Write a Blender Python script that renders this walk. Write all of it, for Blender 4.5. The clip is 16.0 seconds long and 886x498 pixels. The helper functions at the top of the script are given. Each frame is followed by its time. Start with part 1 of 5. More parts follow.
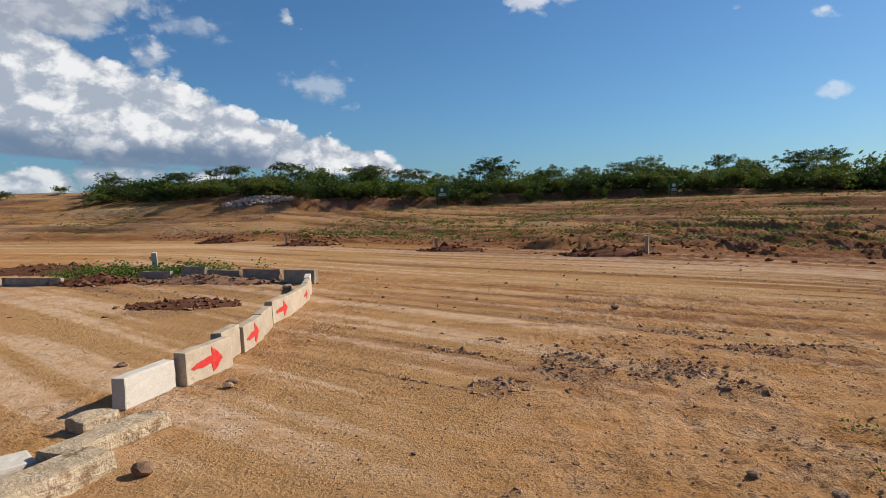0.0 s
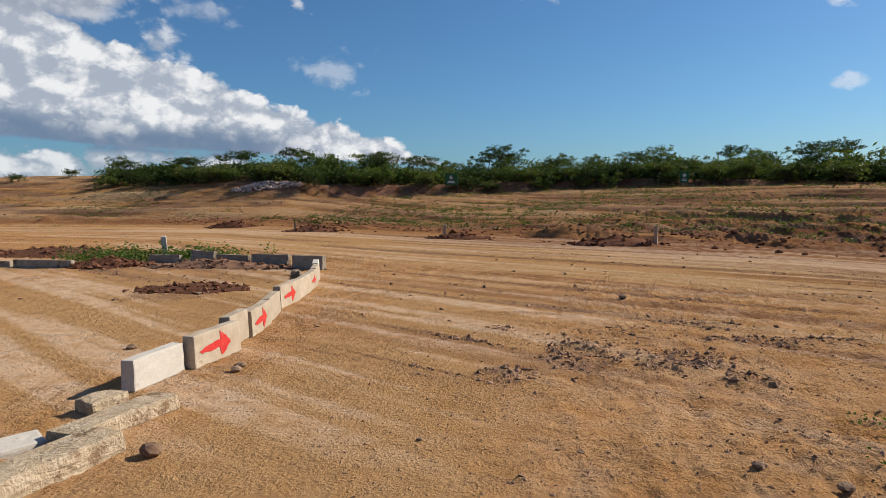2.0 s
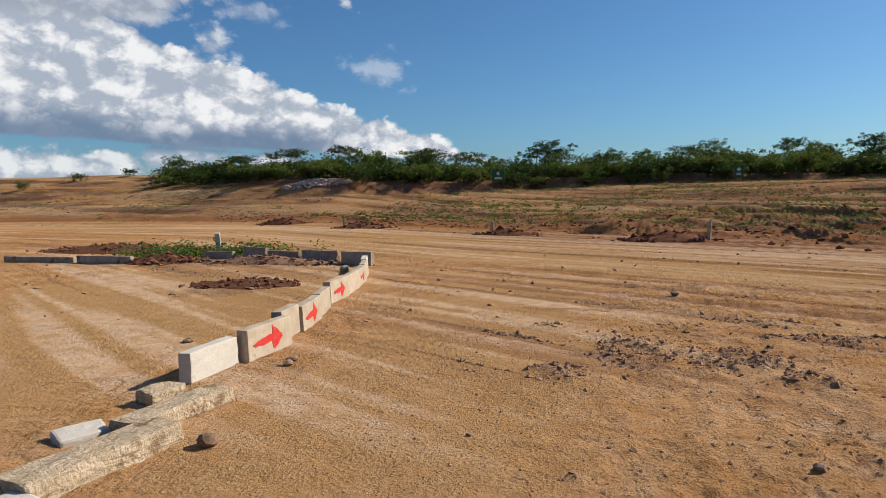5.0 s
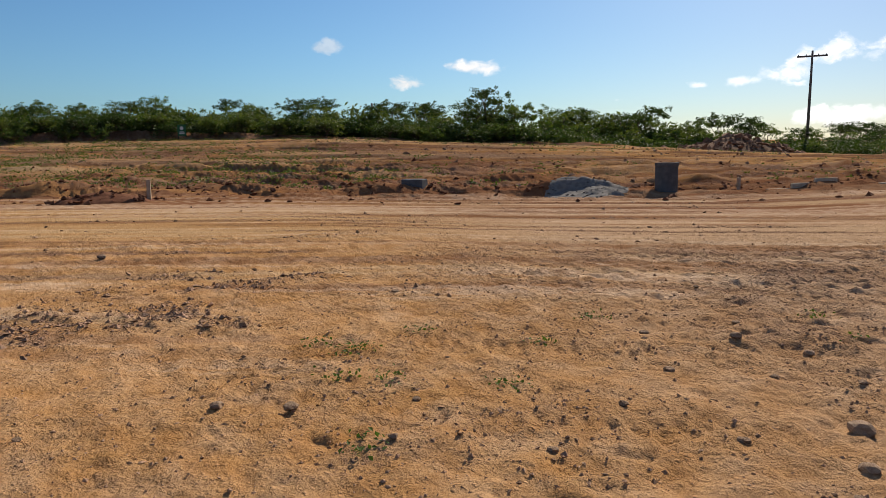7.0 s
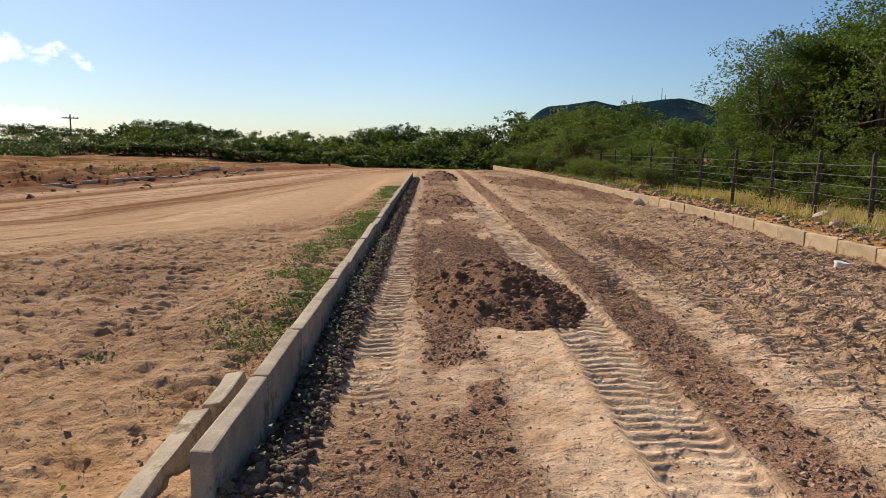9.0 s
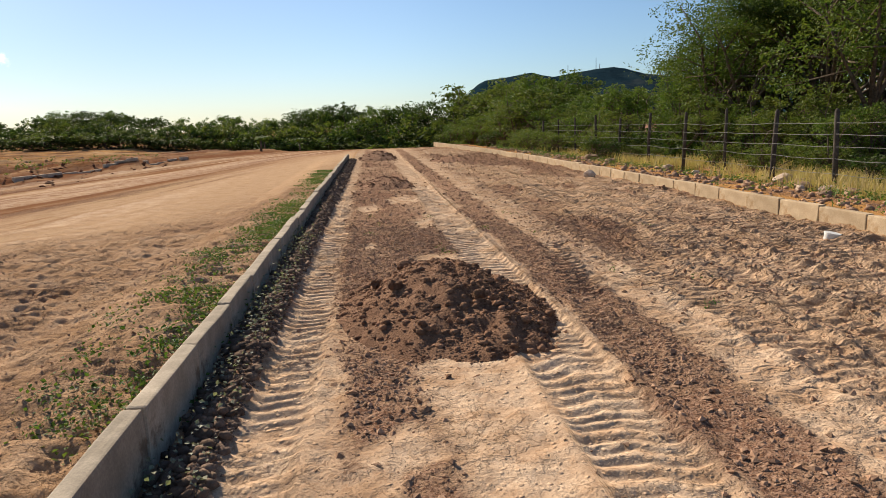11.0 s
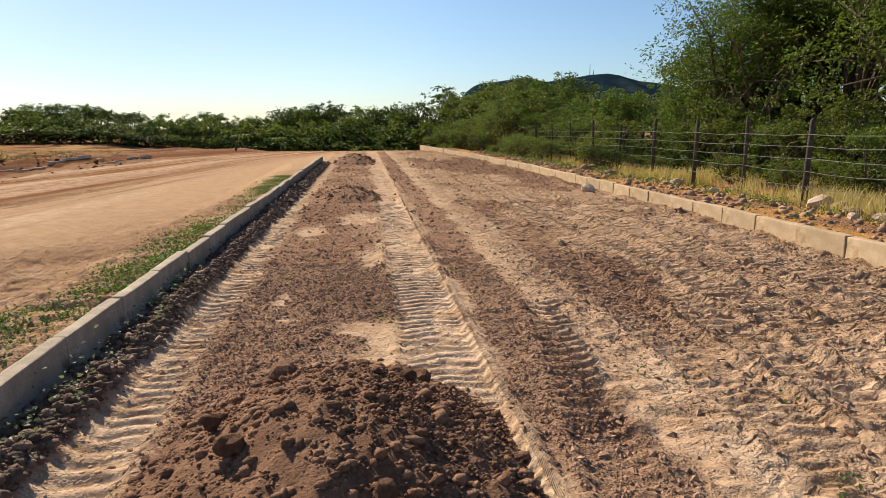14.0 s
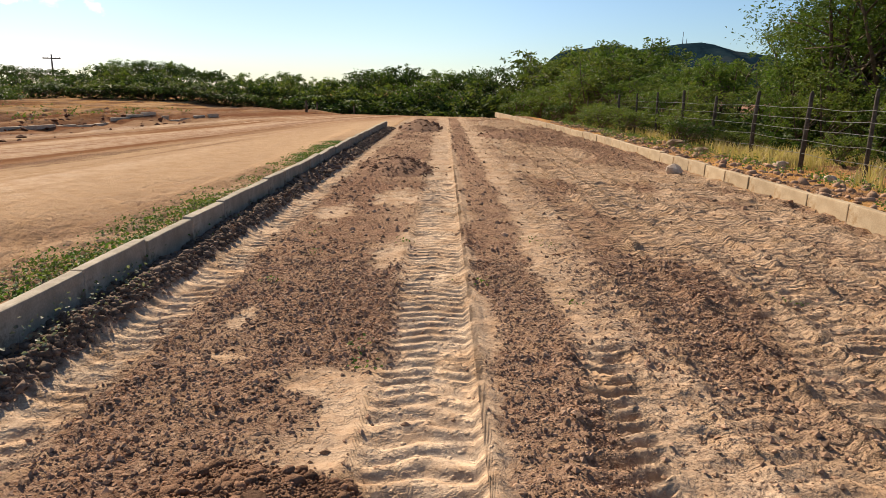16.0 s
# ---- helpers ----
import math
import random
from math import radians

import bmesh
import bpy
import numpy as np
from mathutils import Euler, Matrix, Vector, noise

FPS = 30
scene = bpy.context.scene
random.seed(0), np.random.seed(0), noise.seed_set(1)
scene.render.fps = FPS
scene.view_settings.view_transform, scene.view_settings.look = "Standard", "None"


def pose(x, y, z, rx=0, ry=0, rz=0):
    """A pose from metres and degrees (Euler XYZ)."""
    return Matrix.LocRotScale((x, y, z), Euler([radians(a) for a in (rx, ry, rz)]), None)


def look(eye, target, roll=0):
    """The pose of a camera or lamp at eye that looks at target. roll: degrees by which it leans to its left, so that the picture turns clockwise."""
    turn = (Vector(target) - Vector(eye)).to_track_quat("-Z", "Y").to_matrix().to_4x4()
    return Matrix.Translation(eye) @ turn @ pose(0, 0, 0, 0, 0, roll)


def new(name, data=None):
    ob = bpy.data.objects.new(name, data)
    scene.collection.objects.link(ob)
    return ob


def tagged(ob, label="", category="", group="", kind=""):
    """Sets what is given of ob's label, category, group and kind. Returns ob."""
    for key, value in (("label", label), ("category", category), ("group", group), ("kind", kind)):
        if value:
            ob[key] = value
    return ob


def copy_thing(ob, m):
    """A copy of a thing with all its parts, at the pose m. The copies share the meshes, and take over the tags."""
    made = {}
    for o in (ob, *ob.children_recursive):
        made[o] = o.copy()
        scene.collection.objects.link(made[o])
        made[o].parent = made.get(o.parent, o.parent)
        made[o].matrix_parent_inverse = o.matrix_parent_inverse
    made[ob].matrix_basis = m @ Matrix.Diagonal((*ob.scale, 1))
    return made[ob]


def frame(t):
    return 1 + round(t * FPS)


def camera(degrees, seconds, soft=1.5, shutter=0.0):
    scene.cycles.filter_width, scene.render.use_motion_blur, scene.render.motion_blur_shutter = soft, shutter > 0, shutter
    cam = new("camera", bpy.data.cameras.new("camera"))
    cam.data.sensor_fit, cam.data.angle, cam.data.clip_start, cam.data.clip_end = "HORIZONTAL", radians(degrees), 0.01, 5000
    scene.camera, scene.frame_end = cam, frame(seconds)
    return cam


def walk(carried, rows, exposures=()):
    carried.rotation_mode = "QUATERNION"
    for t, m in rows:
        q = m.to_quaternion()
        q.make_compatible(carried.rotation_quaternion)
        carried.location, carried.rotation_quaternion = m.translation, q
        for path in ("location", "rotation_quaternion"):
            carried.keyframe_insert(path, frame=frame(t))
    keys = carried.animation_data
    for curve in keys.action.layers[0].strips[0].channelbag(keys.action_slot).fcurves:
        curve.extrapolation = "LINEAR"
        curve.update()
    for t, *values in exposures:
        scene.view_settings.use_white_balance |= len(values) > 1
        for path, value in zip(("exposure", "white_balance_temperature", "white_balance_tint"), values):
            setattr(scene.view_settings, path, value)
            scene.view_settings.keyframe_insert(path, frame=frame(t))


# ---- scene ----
cam = camera(66.2, 16.0, 0.4)
PATH = [
    (0, (-0.098, -3.181, 1.686), (-2.066, -3.52, 1.571), -1.5),
    (0.5, (-0.094, -3.173, 1.686), (-2.06, -3.519, 1.561), -1.5),
    (1, (-0.097, -3.157, 1.69), (-2.065, -3.488, 1.556), -1.6),
    (1.5, (-0.093, -3.17, 1.686), (-2.058, -3.517, 1.551), -1.1),
    (2, (-0.099, -3.18, 1.683), (-2.06, -3.543, 1.532), -0.8),
    (2.5, (-0.106, -3.2, 1.681), (-2.06, -3.596, 1.519), -0.9),
    (3, (-0.104, -3.215, 1.685), (-2.039, -3.699, 1.532), -1.0),
    (3.5, (-0.095, -3.208, 1.682), (-2.02, -3.732, 1.537), -1.2),
    (5.8, (-0.106, -3.182, 1.667), (-2.05, -3.61, 1.471), -1.0),
    (6, (-0.113, -3.135, 1.663), (-2.083, -3.408, 1.452), -1.5),
    (6.1, (-0.124, -3.11, 1.66), (-2.106, -3.255, 1.437), -1.6),
    (6.5, (-0.172, -3.008, 1.622), (-2.1, -2.573, 1.312), -1.3),
    (6.6, (-0.185, -2.966, 1.621), (-2.07, -2.39, 1.281), -0.8),
    (7, (-0.2, -2.763, 1.609), (-1.925, -1.797, 1.305), -0.9),
    (7.3, (-0.035, -2.586, 1.622), (-1.551, -1.315, 1.326), 0.7),
    (7.5, (-0.156, -2.404, 1.555), (-1.41, -0.884, 1.212), 0.6),
    (7.8, (-0.17, -2.209, 1.522), (-0.984, -0.422, 1.144), 1.6),
    (8, (-0.219, -2.104, 1.542), (-0.779, -0.218, 1.18), 2.5),
    (8.2, (-0.2, -2.039, 1.534), (-0.55, -0.096, 1.22), 1.5),
    (8.5, (-0.234, -1.858, 1.542), (-0.382, 0.11, 1.216), 1.8),
    (8.7, (-0.244, -1.694, 1.533), (-0.289, 0.278, 1.204), 1.3),
    (9, (-0.215, -1.434, 1.528), (-0.176, 0.544, 1.232), 0.9),
    (9.5, (-0.227, -1.066, 1.489), (-0.13, 0.907, 1.176), 2.1),
    (10, (-0.264, -0.717, 1.506), (-0.175, 1.25, 1.157), -0.1),
    (10.2, (-0.228, -0.556, 1.503), (-0.099, 1.41, 1.158), -0.9),
    (12.3, (0.268, 1.31, 1.455), (0.541, 3.254, 1.07), -0.3),
    (12.5, (0.317, 1.517, 1.476), (0.61, 3.462, 1.119), 0.7),
    (13, (0.439, 1.925, 1.443), (0.741, 3.874, 1.108), -0.1),
    (13.5, (0.562, 2.31, 1.459), (0.782, 4.265, 1.1), -0.2),
    (14, (0.656, 2.744, 1.474), (0.879, 4.7, 1.12), -0.4),
    (14.5, (0.827, 3.167, 1.474), (0.958, 5.131, 1.12), -0.6),
    (15, (0.966, 3.61, 1.436), (1.097, 5.566, 1.042), 1.7),
    (15.5, (1.074, 4.047, 1.432), (1.169, 5.992, 0.975), 0.3),
    (16, (1.187, 4.432, 1.444), (1.191, 6.381, 0.995), 1.2),
]
walk(cam, [(t, look(eye, target, roll)) for t, eye, target, roll in PATH], [(0, 0.42, 6250, 10), (6, 0.47, 6250, 10), (7, 0.5, 6600, 10), (7.5, 0.18, 6600, 10), (8, 0.28, 6620, 10), (8.5, 0.35, 6640, 10), (9, 0.7, 6650, 10), (10, 0.78, 6750, 10), (12.5, 0.98, 6950, 10), (16, 0.98, 6950, 10)])

# ---- light: low sun ahead-left of the kerb, clear sky with a cumulus bank ----
SUN_AZ, SUN_EL = 32.0, 33.0          # degrees left of +y, degrees up
sun = new("sun", bpy.data.lights.new("sun", "SUN"))
sun.data.energy, sun.data.angle, sun.data.color = 5.0, radians(0.55), (1.0, 0.89, 0.73)
sd = Vector((-math.sin(radians(SUN_AZ)) * math.cos(radians(SUN_EL)), math.cos(radians(SUN_AZ)) * math.cos(radians(SUN_EL)), math.sin(radians(SUN_EL))))
sun.matrix_world = look(sd * 60, (0, 0, 0))


class Nodes:
    """Short hand for node trees."""

    def __init__(self, tree):
        self.t, self.n, self.l = tree, tree.nodes, tree.links

    def add(self, kind, **props):
        node = self.n.new(kind)
        for k, v in props.items():
            if k == "operation":
                node.operation = v
            elif k == "blend_type":
                node.blend_type = v
            elif k == "data_type":
                node.data_type = v
        return node

    def put(self, socket, v):
        if isinstance(v, (int, float)):
            socket.default_value = v
        elif isinstance(v, (tuple, list)):
            socket.default_value = (*v, 1.0) if len(v) == 3 and len(socket.default_value) == 4 else v
        else:
            self.l.new(v, socket)

    def math(self, op, a, b=0.0, c=0.0, clamp=False):
        m = self.add("ShaderNodeMath", operation=op)
        m.use_clamp = clamp
        for s, v in zip(m.inputs, (a, b, c)):
            self.put(s, v)
        return m.outputs[0]

    def ramp(self, v, lo, hi, a=0.0, b=1.0):
        m = self.n.new("ShaderNodeMapRange")
        m.interpolation_type = "SMOOTHSTEP"
        for s, x in zip(m.inputs, (v, lo, hi, a, b)):
            self.put(s, x)
        return m.outputs[0]

    def mix(self, f, a, b, mode="MIX"):
        m = self.add("ShaderNodeMix", data_type="RGBA", blend_type=mode)
        self.put(m.inputs[0], f), self.put(m.inputs[6], a), self.put(m.inputs[7], b)
        return m.outputs[2]

    def noise(self, vec, scale, detail=4.0, rough=0.55, color=False):
        m = self.n.new("ShaderNodeTexNoise")
        if vec is not None:
            self.l.new(vec, m.inputs["Vector"])
        m.inputs["Scale"].default_value, m.inputs["Detail"].default_value, m.inputs["Roughness"].default_value = scale, detail, rough
        return m.outputs["Color" if color else "Fac"]


def make_sky():
    w = bpy.data.worlds.new("sky")
    scene.world = w
    w.use_nodes = True
    N = Nodes(w.node_tree)
    N.n.clear()
    out, bg = N.n.new("ShaderNodeOutputWorld"), N.n.new("ShaderNodeBackground")
    sky = N.n.new("ShaderNodeTexSky")
    sky.sky_type, sky.sun_disc = "NISHITA", False
    sky.sun_elevation, sky.sun_rotation = radians(SUN_EL), radians(-SUN_AZ)
    sky.air_density, sky.dust_density, sky.ozone_density, sky.altitude = 1.0, 0.85, 4.5, 300
    co = N.n.new("ShaderNodeTexCoord").outputs["Generated"]
    sep = N.n.new("ShaderNodeSeparateXYZ")
    N.l.new(co, sep.inputs[0])
    deg = 180 / math.pi
    az = N.math("MULTIPLY", N.math("ARCTAN2", N.math("MULTIPLY", sep.outputs[0], -1.0), sep.outputs[1]), deg)
    el = N.math("MULTIPLY", N.math("ARCSINE", sep.outputs[2]), deg)

    def plane(daz, delv):
        v = N.n.new("ShaderNodeCombineXYZ")
        N.l.new(N.math("ADD", az, daz), v.inputs[0])
        N.l.new(N.math("MULTIPLY", N.math("ADD", el, delv), 1.35), v.inputs[1])
        return v.outputs[0]

    def puffs(v):
        w = N.n.new("ShaderNodeVectorMath")
        w.operation = "MULTIPLY_ADD"
        N.l.new(N.noise(v, 0.5, 4, 0.6, True), w.inputs[0])
        w.inputs[1].default_value = (1.6, 1.6, 0)
        N.l.new(v, w.inputs[2])
        total = N.math("MULTIPLY", N.noise(w.outputs[0], 0.16, 2, 0.5), 0.42)
        for scale, k in ((0.34, 0.28), (0.85, 0.14), (2.0, 0.05)):
            c = N.n.new("ShaderNodeTexVoronoi")
            c.feature = "SMOOTH_F1"
            N.l.new(w.outputs[0], c.inputs["Vector"])
            c.inputs["Scale"].default_value, c.inputs["Smoothness"].default_value = scale, 0.25
            total = N.math("ADD", total, N.math("MULTIPLY", N.math("SUBTRACT", 1.05, c.outputs["Distance"]), k))
        return N.math("ADD", total, N.math("MULTIPLY", N.noise(w.outputs[0], 3.0, 5, 0.6), 0.10))

    p0, p1 = puffs(plane(0.0, 0.0)), puffs(plane(-0.7, 0.75))
    # the bank: its billowing top falls towards the right, its base is flat
    top = N.math("MULTIPLY_ADD", N.math("SUBTRACT", az, 97.5), 0.365, 2.2)
    over = N.math("SUBTRACT", top, el)
    bottom = N.math("SUBTRACT", el, N.math("MULTIPLY_ADD", N.math("SUBTRACT", az, 110.0), 0.06, 3.1))
    billow = N.math("MULTIPLY", N.math("SUBTRACT", p0, 0.55), 5.5)
    inside = N.math("MINIMUM", N.math("ADD", over, billow), N.math("ADD", N.math("MULTIPLY", bottom, 1.6), N.math("MULTIPLY", billow, 0.35)))
    dens = N.ramp(inside, -0.05, 0.55)
    bank_only = N.ramp(az, 98.0, 101.0)
    dens = N.math("MULTIPLY", dens, N.math("MULTIPLY", bank_only, N.ramp(az, 165.0, 150.0)))
    # low cumulus under the bank
    low = N.math("MINIMUM", N.math("MULTIPLY", N.math("SUBTRACT", 3.9, el), 0.5), N.math("MULTIPLY", N.math("SUBTRACT", az, 116.0), 0.2))
    low = N.ramp(N.math("ADD", N.math("MINIMUM", low, 0.35), N.math("MULTIPLY", N.math("SUBTRACT", p0, 0.44), 3.4)), 0.0, 0.35)
    low = N.math("MULTIPLY", low, N.math("MULTIPLY", N.ramp(az, 114.0, 118.0), N.ramp(az, 165.0, 150.0)))
    dens = N.math("MAXIMUM", dens, N.math("MULTIPLY", low, 0.85))
    # scattered small clouds: azimuth, elevation, half width, half height, thickness
    for a, e, ha, he, k in ((111.9, 15.3, 1.0, 0.7, 0.8), (109.2, 10.3, 2.6, 1.3, 0.35), (69.4, 7.9, 1.0, 0.4, 0.45), (62.8, 5.0, 1.7, 0.5, 1.0),
                            (57.9, 6.2, 1.7, 0.45, 1.0), (30.2, 5.8, 3.2, 0.9, 1.0), (34.6, 4.9, 1.8, 0.55, 0.9), (37.3, 4.4, 1.4, 0.35, 0.9),
                            (30.3, 1.7, 2.8, 0.6, 0.8), (46.4, 3.3, 0.9, 0.3, 0.9), (40.5, 4.2, 0.7, 0.25, 0.8), (76.5, 14.4, 0.9, 0.4, 0.6),
                            (70.6, 13.5, 1.0, 0.4, 0.6), (119.0, 14.2, 2.6, 0.9, 0.3), (92.0, 16.4, 3.0, 0.7, 0.7), (122.6, 11.6, 1.8, 1.6, 0.65)):
        da = N.math("MULTIPLY", N.math("SUBTRACT", az, a), 1 / ha)
        de = N.math("MULTIPLY", N.math("SUBTRACT", el, e), 1 / he)
        r = N.math("SQRT", N.math("ADD", N.math("MULTIPLY", da, da), N.math("MULTIPLY", de, de)))
        blob = N.ramp(N.math("ADD", N.math("SUBTRACT", 1.0, r), N.math("MULTIPLY", N.math("SUBTRACT", p0, 0.49), 7.0)), 0.0, 1.1)
        dens = N.math("MAXIMUM", dens, N.math("MULTIPLY", blob, k))
    emboss = N.math("ADD", N.math("MULTIPLY", N.math("SUBTRACT", p0, p1), 1.0), N.math("MULTIPLY", N.math("SUBTRACT", p0, 0.56), 0.30))
    lit = N.ramp(emboss, -0.10, 0.11)
    lit = N.math("MAXIMUM", lit, N.ramp(az, 99.0, 95.0, 0.0, 0.8))
    # thick parts low in the bank are the shaded undersides
    under = N.math("MULTIPLY", N.math("MULTIPLY", N.ramp(N.math("ADD", bottom, N.math("MULTIPLY", billow, 0.6)), 2.7, 0.7), N.ramp(bottom, -0.7, 0.0)), N.ramp(az, 109.0, 117.0))
    shade = N.mix(lit, (0.46, 0.51, 0.59), (1.0, 0.985, 0.96))
    shade = N.mix(N.math("MULTIPLY", under, 0.92), shade, (0.17, 0.25, 0.37))
    cloud = N.mix(1.0, shade, N.mix(N.ramp(az, 75.0, 40.0), (CLOUD, CLOUD, CLOUD), (CLOUD * 1.45, CLOUD * 1.45, CLOUD * 1.5)), "MULTIPLY")
    # a grey sheet of older cloud high above the bank
    sheet = N.math("ADD", N.math("MULTIPLY", N.math("SUBTRACT", az, 125.0), 0.30), N.math("MULTIPLY", N.math("SUBTRACT", el, 13.2), 0.55))
    sheet = N.math("MINIMUM", N.math("ADD", sheet, N.math("MULTIPLY", billow, 0.8)), N.math("ADD", N.math("MULTIPLY", N.math("SUBTRACT", el, 12.4), 0.9), N.math("MULTIPLY", billow, 0.4)))
    sheet = N.math("MULTIPLY", N.ramp(sheet, 0.0, 1.1), N.math("MULTIPLY", N.ramp(az, 165.0, 150.0), N.ramp(az, 112.0, 120.0)))
    grey = N.mix(lit, (0.40 * CLOUD, 0.44 * CLOUD, 0.51 * CLOUD), (0.58 * CLOUD, 0.61 * CLOUD, 0.66 * CLOUD))
    cloud = N.mix(N.math("MULTIPLY", sheet, 0.9), cloud, grey)
    dens = N.math("MAXIMUM", dens, N.math("MULTIPLY", sheet, 0.95))
    ground_cut = N.ramp(el, -0.5, 0.3)
    clear = N.mix(1.0, sky.outputs[0], N.mix(N.ramp(az, 20.0, 80.0), N.mix(N.ramp(az, -5.0, 22.0), (0.99, 1.10, 1.20), (0.74, 0.86, 1.00)), (0.78, 1.09, 1.26)), "MULTIPLY")
    N.l.new(N.mix(N.math("MULTIPLY", dens, ground_cut), clear, cloud), bg.inputs[0])
    bg.inputs[1].default_value = SKY
    N.l.new(bg.outputs[0], out.inputs[0])


SKY, CLOUD = 0.0545, 12.0
make_sky()

# ---- materials ----


def material(name, rough=0.9, metal=0.0):
    m = bpy.data.materials.new(name)
    m.use_nodes = True
    N = Nodes(m.node_tree)
    b = N.n["Principled BSDF"]
    b.inputs["Roughness"].default_value, b.inputs["Metallic"].default_value = rough, metal
    b.inputs["Specular IOR Level"].default_value = 0.2 if rough < 0.8 else 0.05
    return m, N, b


def bumped(N, b, height, strength=0.5, dist=0.02):
    k = N.n.new("ShaderNodeBump")
    k.inputs["Strength"].default_value, k.inputs["Distance"].default_value = strength, dist
    N.l.new(height, k.inputs["Height"])
    N.l.new(k.outputs[0], b.inputs["Normal"])


# one factor darkens all mineral colours, to balance the raised exposure
ALBEDO_SCALE = 0.82


def grainy(name, c0, c1, scale=6.0, fine=60.0, rough=0.9, bump=0.4, dist=0.01, spot=None, island=0.0, metal=0.0):
    """Two-scale mottled surface; spot adds blotches of a third colour; island varies each loose piece."""
    c0, c1, spot = (tuple(v * ALBEDO_SCALE for v in c) if c else None for c in (c0, c1, spot))
    m, N, b = material(name, rough, metal)
    co = N.n.new("ShaderNodeTexCoord").outputs["Object"]
    n1, n2 = N.noise(co, scale, 5), N.noise(co, fine, 6, 0.65)
    col = N.mix(N.ramp(n1, 0.3, 0.7), c0, c1)
    if spot:
        col = N.mix(N.ramp(N.noise(co, scale * 0.6, 6, 0.7), 0.54, 0.66), col, spot)
    col = N.mix(N.ramp(n2, 0.25, 0.75, 0.0, 0.45), col, tuple(v * 0.55 for v in c0))
    if island:
        g = N.n.new("ShaderNodeNewGeometry").outputs["Random Per Island"]
        o = N.n.new("ShaderNodeObjectInfo").outputs["Random"]
        f = N.math("FRACT", N.math("ADD", g, o))
        col = N.mix(1.0, col, N.mix(f, (1 - island,) * 3, (1 + island * 0.6,) * 3), "MULTIPLY")
    N.l.new(col, b.inputs["Base Color"])
    bumped(N, b, N.math("ADD", n2, N.math("MULTIPLY", n1, 0.7)), bump, dist)
    return m


def soil_material():
    """Bare earth: sandy base, pale dried clay, dark red-brown gravel and graded road, mixed by the soil weights of the ground."""
    m, N, b = material("soil", 0.85)
    b.inputs["Specular IOR Level"].default_value = 0.0
    b.inputs["Diffuse Roughness"].default_value = 0.12
    co = N.n.new("ShaderNodeTexCoord").outputs["Object"]

    def weights(name):
        at = N.n.new("ShaderNodeAttribute")
        at.attribute_name = name
        sp = N.n.new("ShaderNodeSeparateColor")
        N.l.new(at.outputs["Color"], sp.inputs[0])
        return sp.outputs[0], sp.outputs[1], sp.outputs[2], at.outputs["Alpha"]

    def cells(scale):
        v = N.n.new("ShaderNodeTexVoronoi")
        N.l.new(co, v.inputs["Vector"])
        v.inputs["Scale"].default_value = scale
        sp = N.n.new("ShaderNodeSeparateColor")
        N.l.new(v.outputs["Color"], sp.inputs[0])
        return v.outputs["Distance"], sp.outputs[0], sp.outputs[1]

    clay, gravel, road, red = weights("soil")
    across, along, field, drag = weights("rows")
    phase, lug, churn, tan_share = weights("tread")
    big, mid, fine = N.noise(co, 0.35, 5, 0.6), N.noise(co, 3.2, 6, 0.6), N.noise(co, 24.0, 6, 0.7)
    grit, crumbs = N.noise(co, 95.0, 3, 0.6), N.noise(co, 9.0, 6, 0.62)
    d1, tone1, pick1 = cells(62.0)
    d2, tone2, pick2 = cells(26.0)
    grain = N.ramp(d1, 0.42, 0.05)
    stone_on = N.ramp(pick2, 0.62, 0.70)
    pebble = N.math("MULTIPLY", N.ramp(d2, 0.40, 0.10), stone_on)
    sand = N.mix(N.ramp(mid, 0.3, 0.7), (0.42, 0.205, 0.066), (0.53, 0.285, 0.100))
    sand = N.mix(N.ramp(big, 0.35, 0.65, 0.0, 0.5), sand, (0.49, 0.262, 0.105))
    col = N.mix(road, sand, N.mix(N.ramp(mid, 0.25, 0.75), (0.395, 0.218, 0.084), (0.485, 0.290, 0.124)))
    # tan tone: full on the strip, elsewhere growing towards +y
    col = N.mix(tan_share, col, N.mix(N.ramp(mid, 0.3, 0.7), N.mix(road, (0.34, 0.212, 0.128), (0.47, 0.310, 0.190)), N.mix(road, (0.44, 0.288, 0.182), (0.57, 0.395, 0.255))))
    # rows of the scraped field and wheel lines dragged along the road
    v = N.n.new("ShaderNodeCombineXYZ")
    N.l.new(N.math("MULTIPLY", along, 0.055), v.inputs[0])
    N.l.new(N.math("MULTIPLY", across, 0.42), v.inputs[1])
    row = N.noise(v.outputs[0], 1.0, 5, 0.62)
    v2 = N.n.new("ShaderNodeCombineXYZ")
    N.l.new(N.math("MULTIPLY", along, 0.05), v2.inputs[0])
    N.l.new(N.math("MULTIPLY", across, 1.15), v2.inputs[1])
    line = N.noise(v2.outputs[0], 1.0, 5, 0.6)
    weed = N.noise(co, 1.6, 6, 0.72)
    pale_row = N.math("MULTIPLY", field, N.ramp(row, 0.50, 0.62, 0.0, 0.75))
    col = N.mix(N.math("MULTIPLY", pale_row, N.math("MULTIPLY_ADD", red, -0.75, 1.0)), col, (0.50, 0.36, 0.20))
    col = N.mix(N.math("MULTIPLY", field, N.ramp(weed, 0.50, 0.64, 0.0, 0.65)), col, (0.15, 0.135, 0.045))
    col = N.mix(N.math("MULTIPLY", field, N.ramp(row, 0.515, 0.43, 0.0, 1.0)), col, (0.125, 0.062, 0.030))
    col = N.mix(N.math("MULTIPLY", drag, N.ramp(line, 0.50, 0.40, 0.0, 0.9)), col, (0.26, 0.125, 0.058))
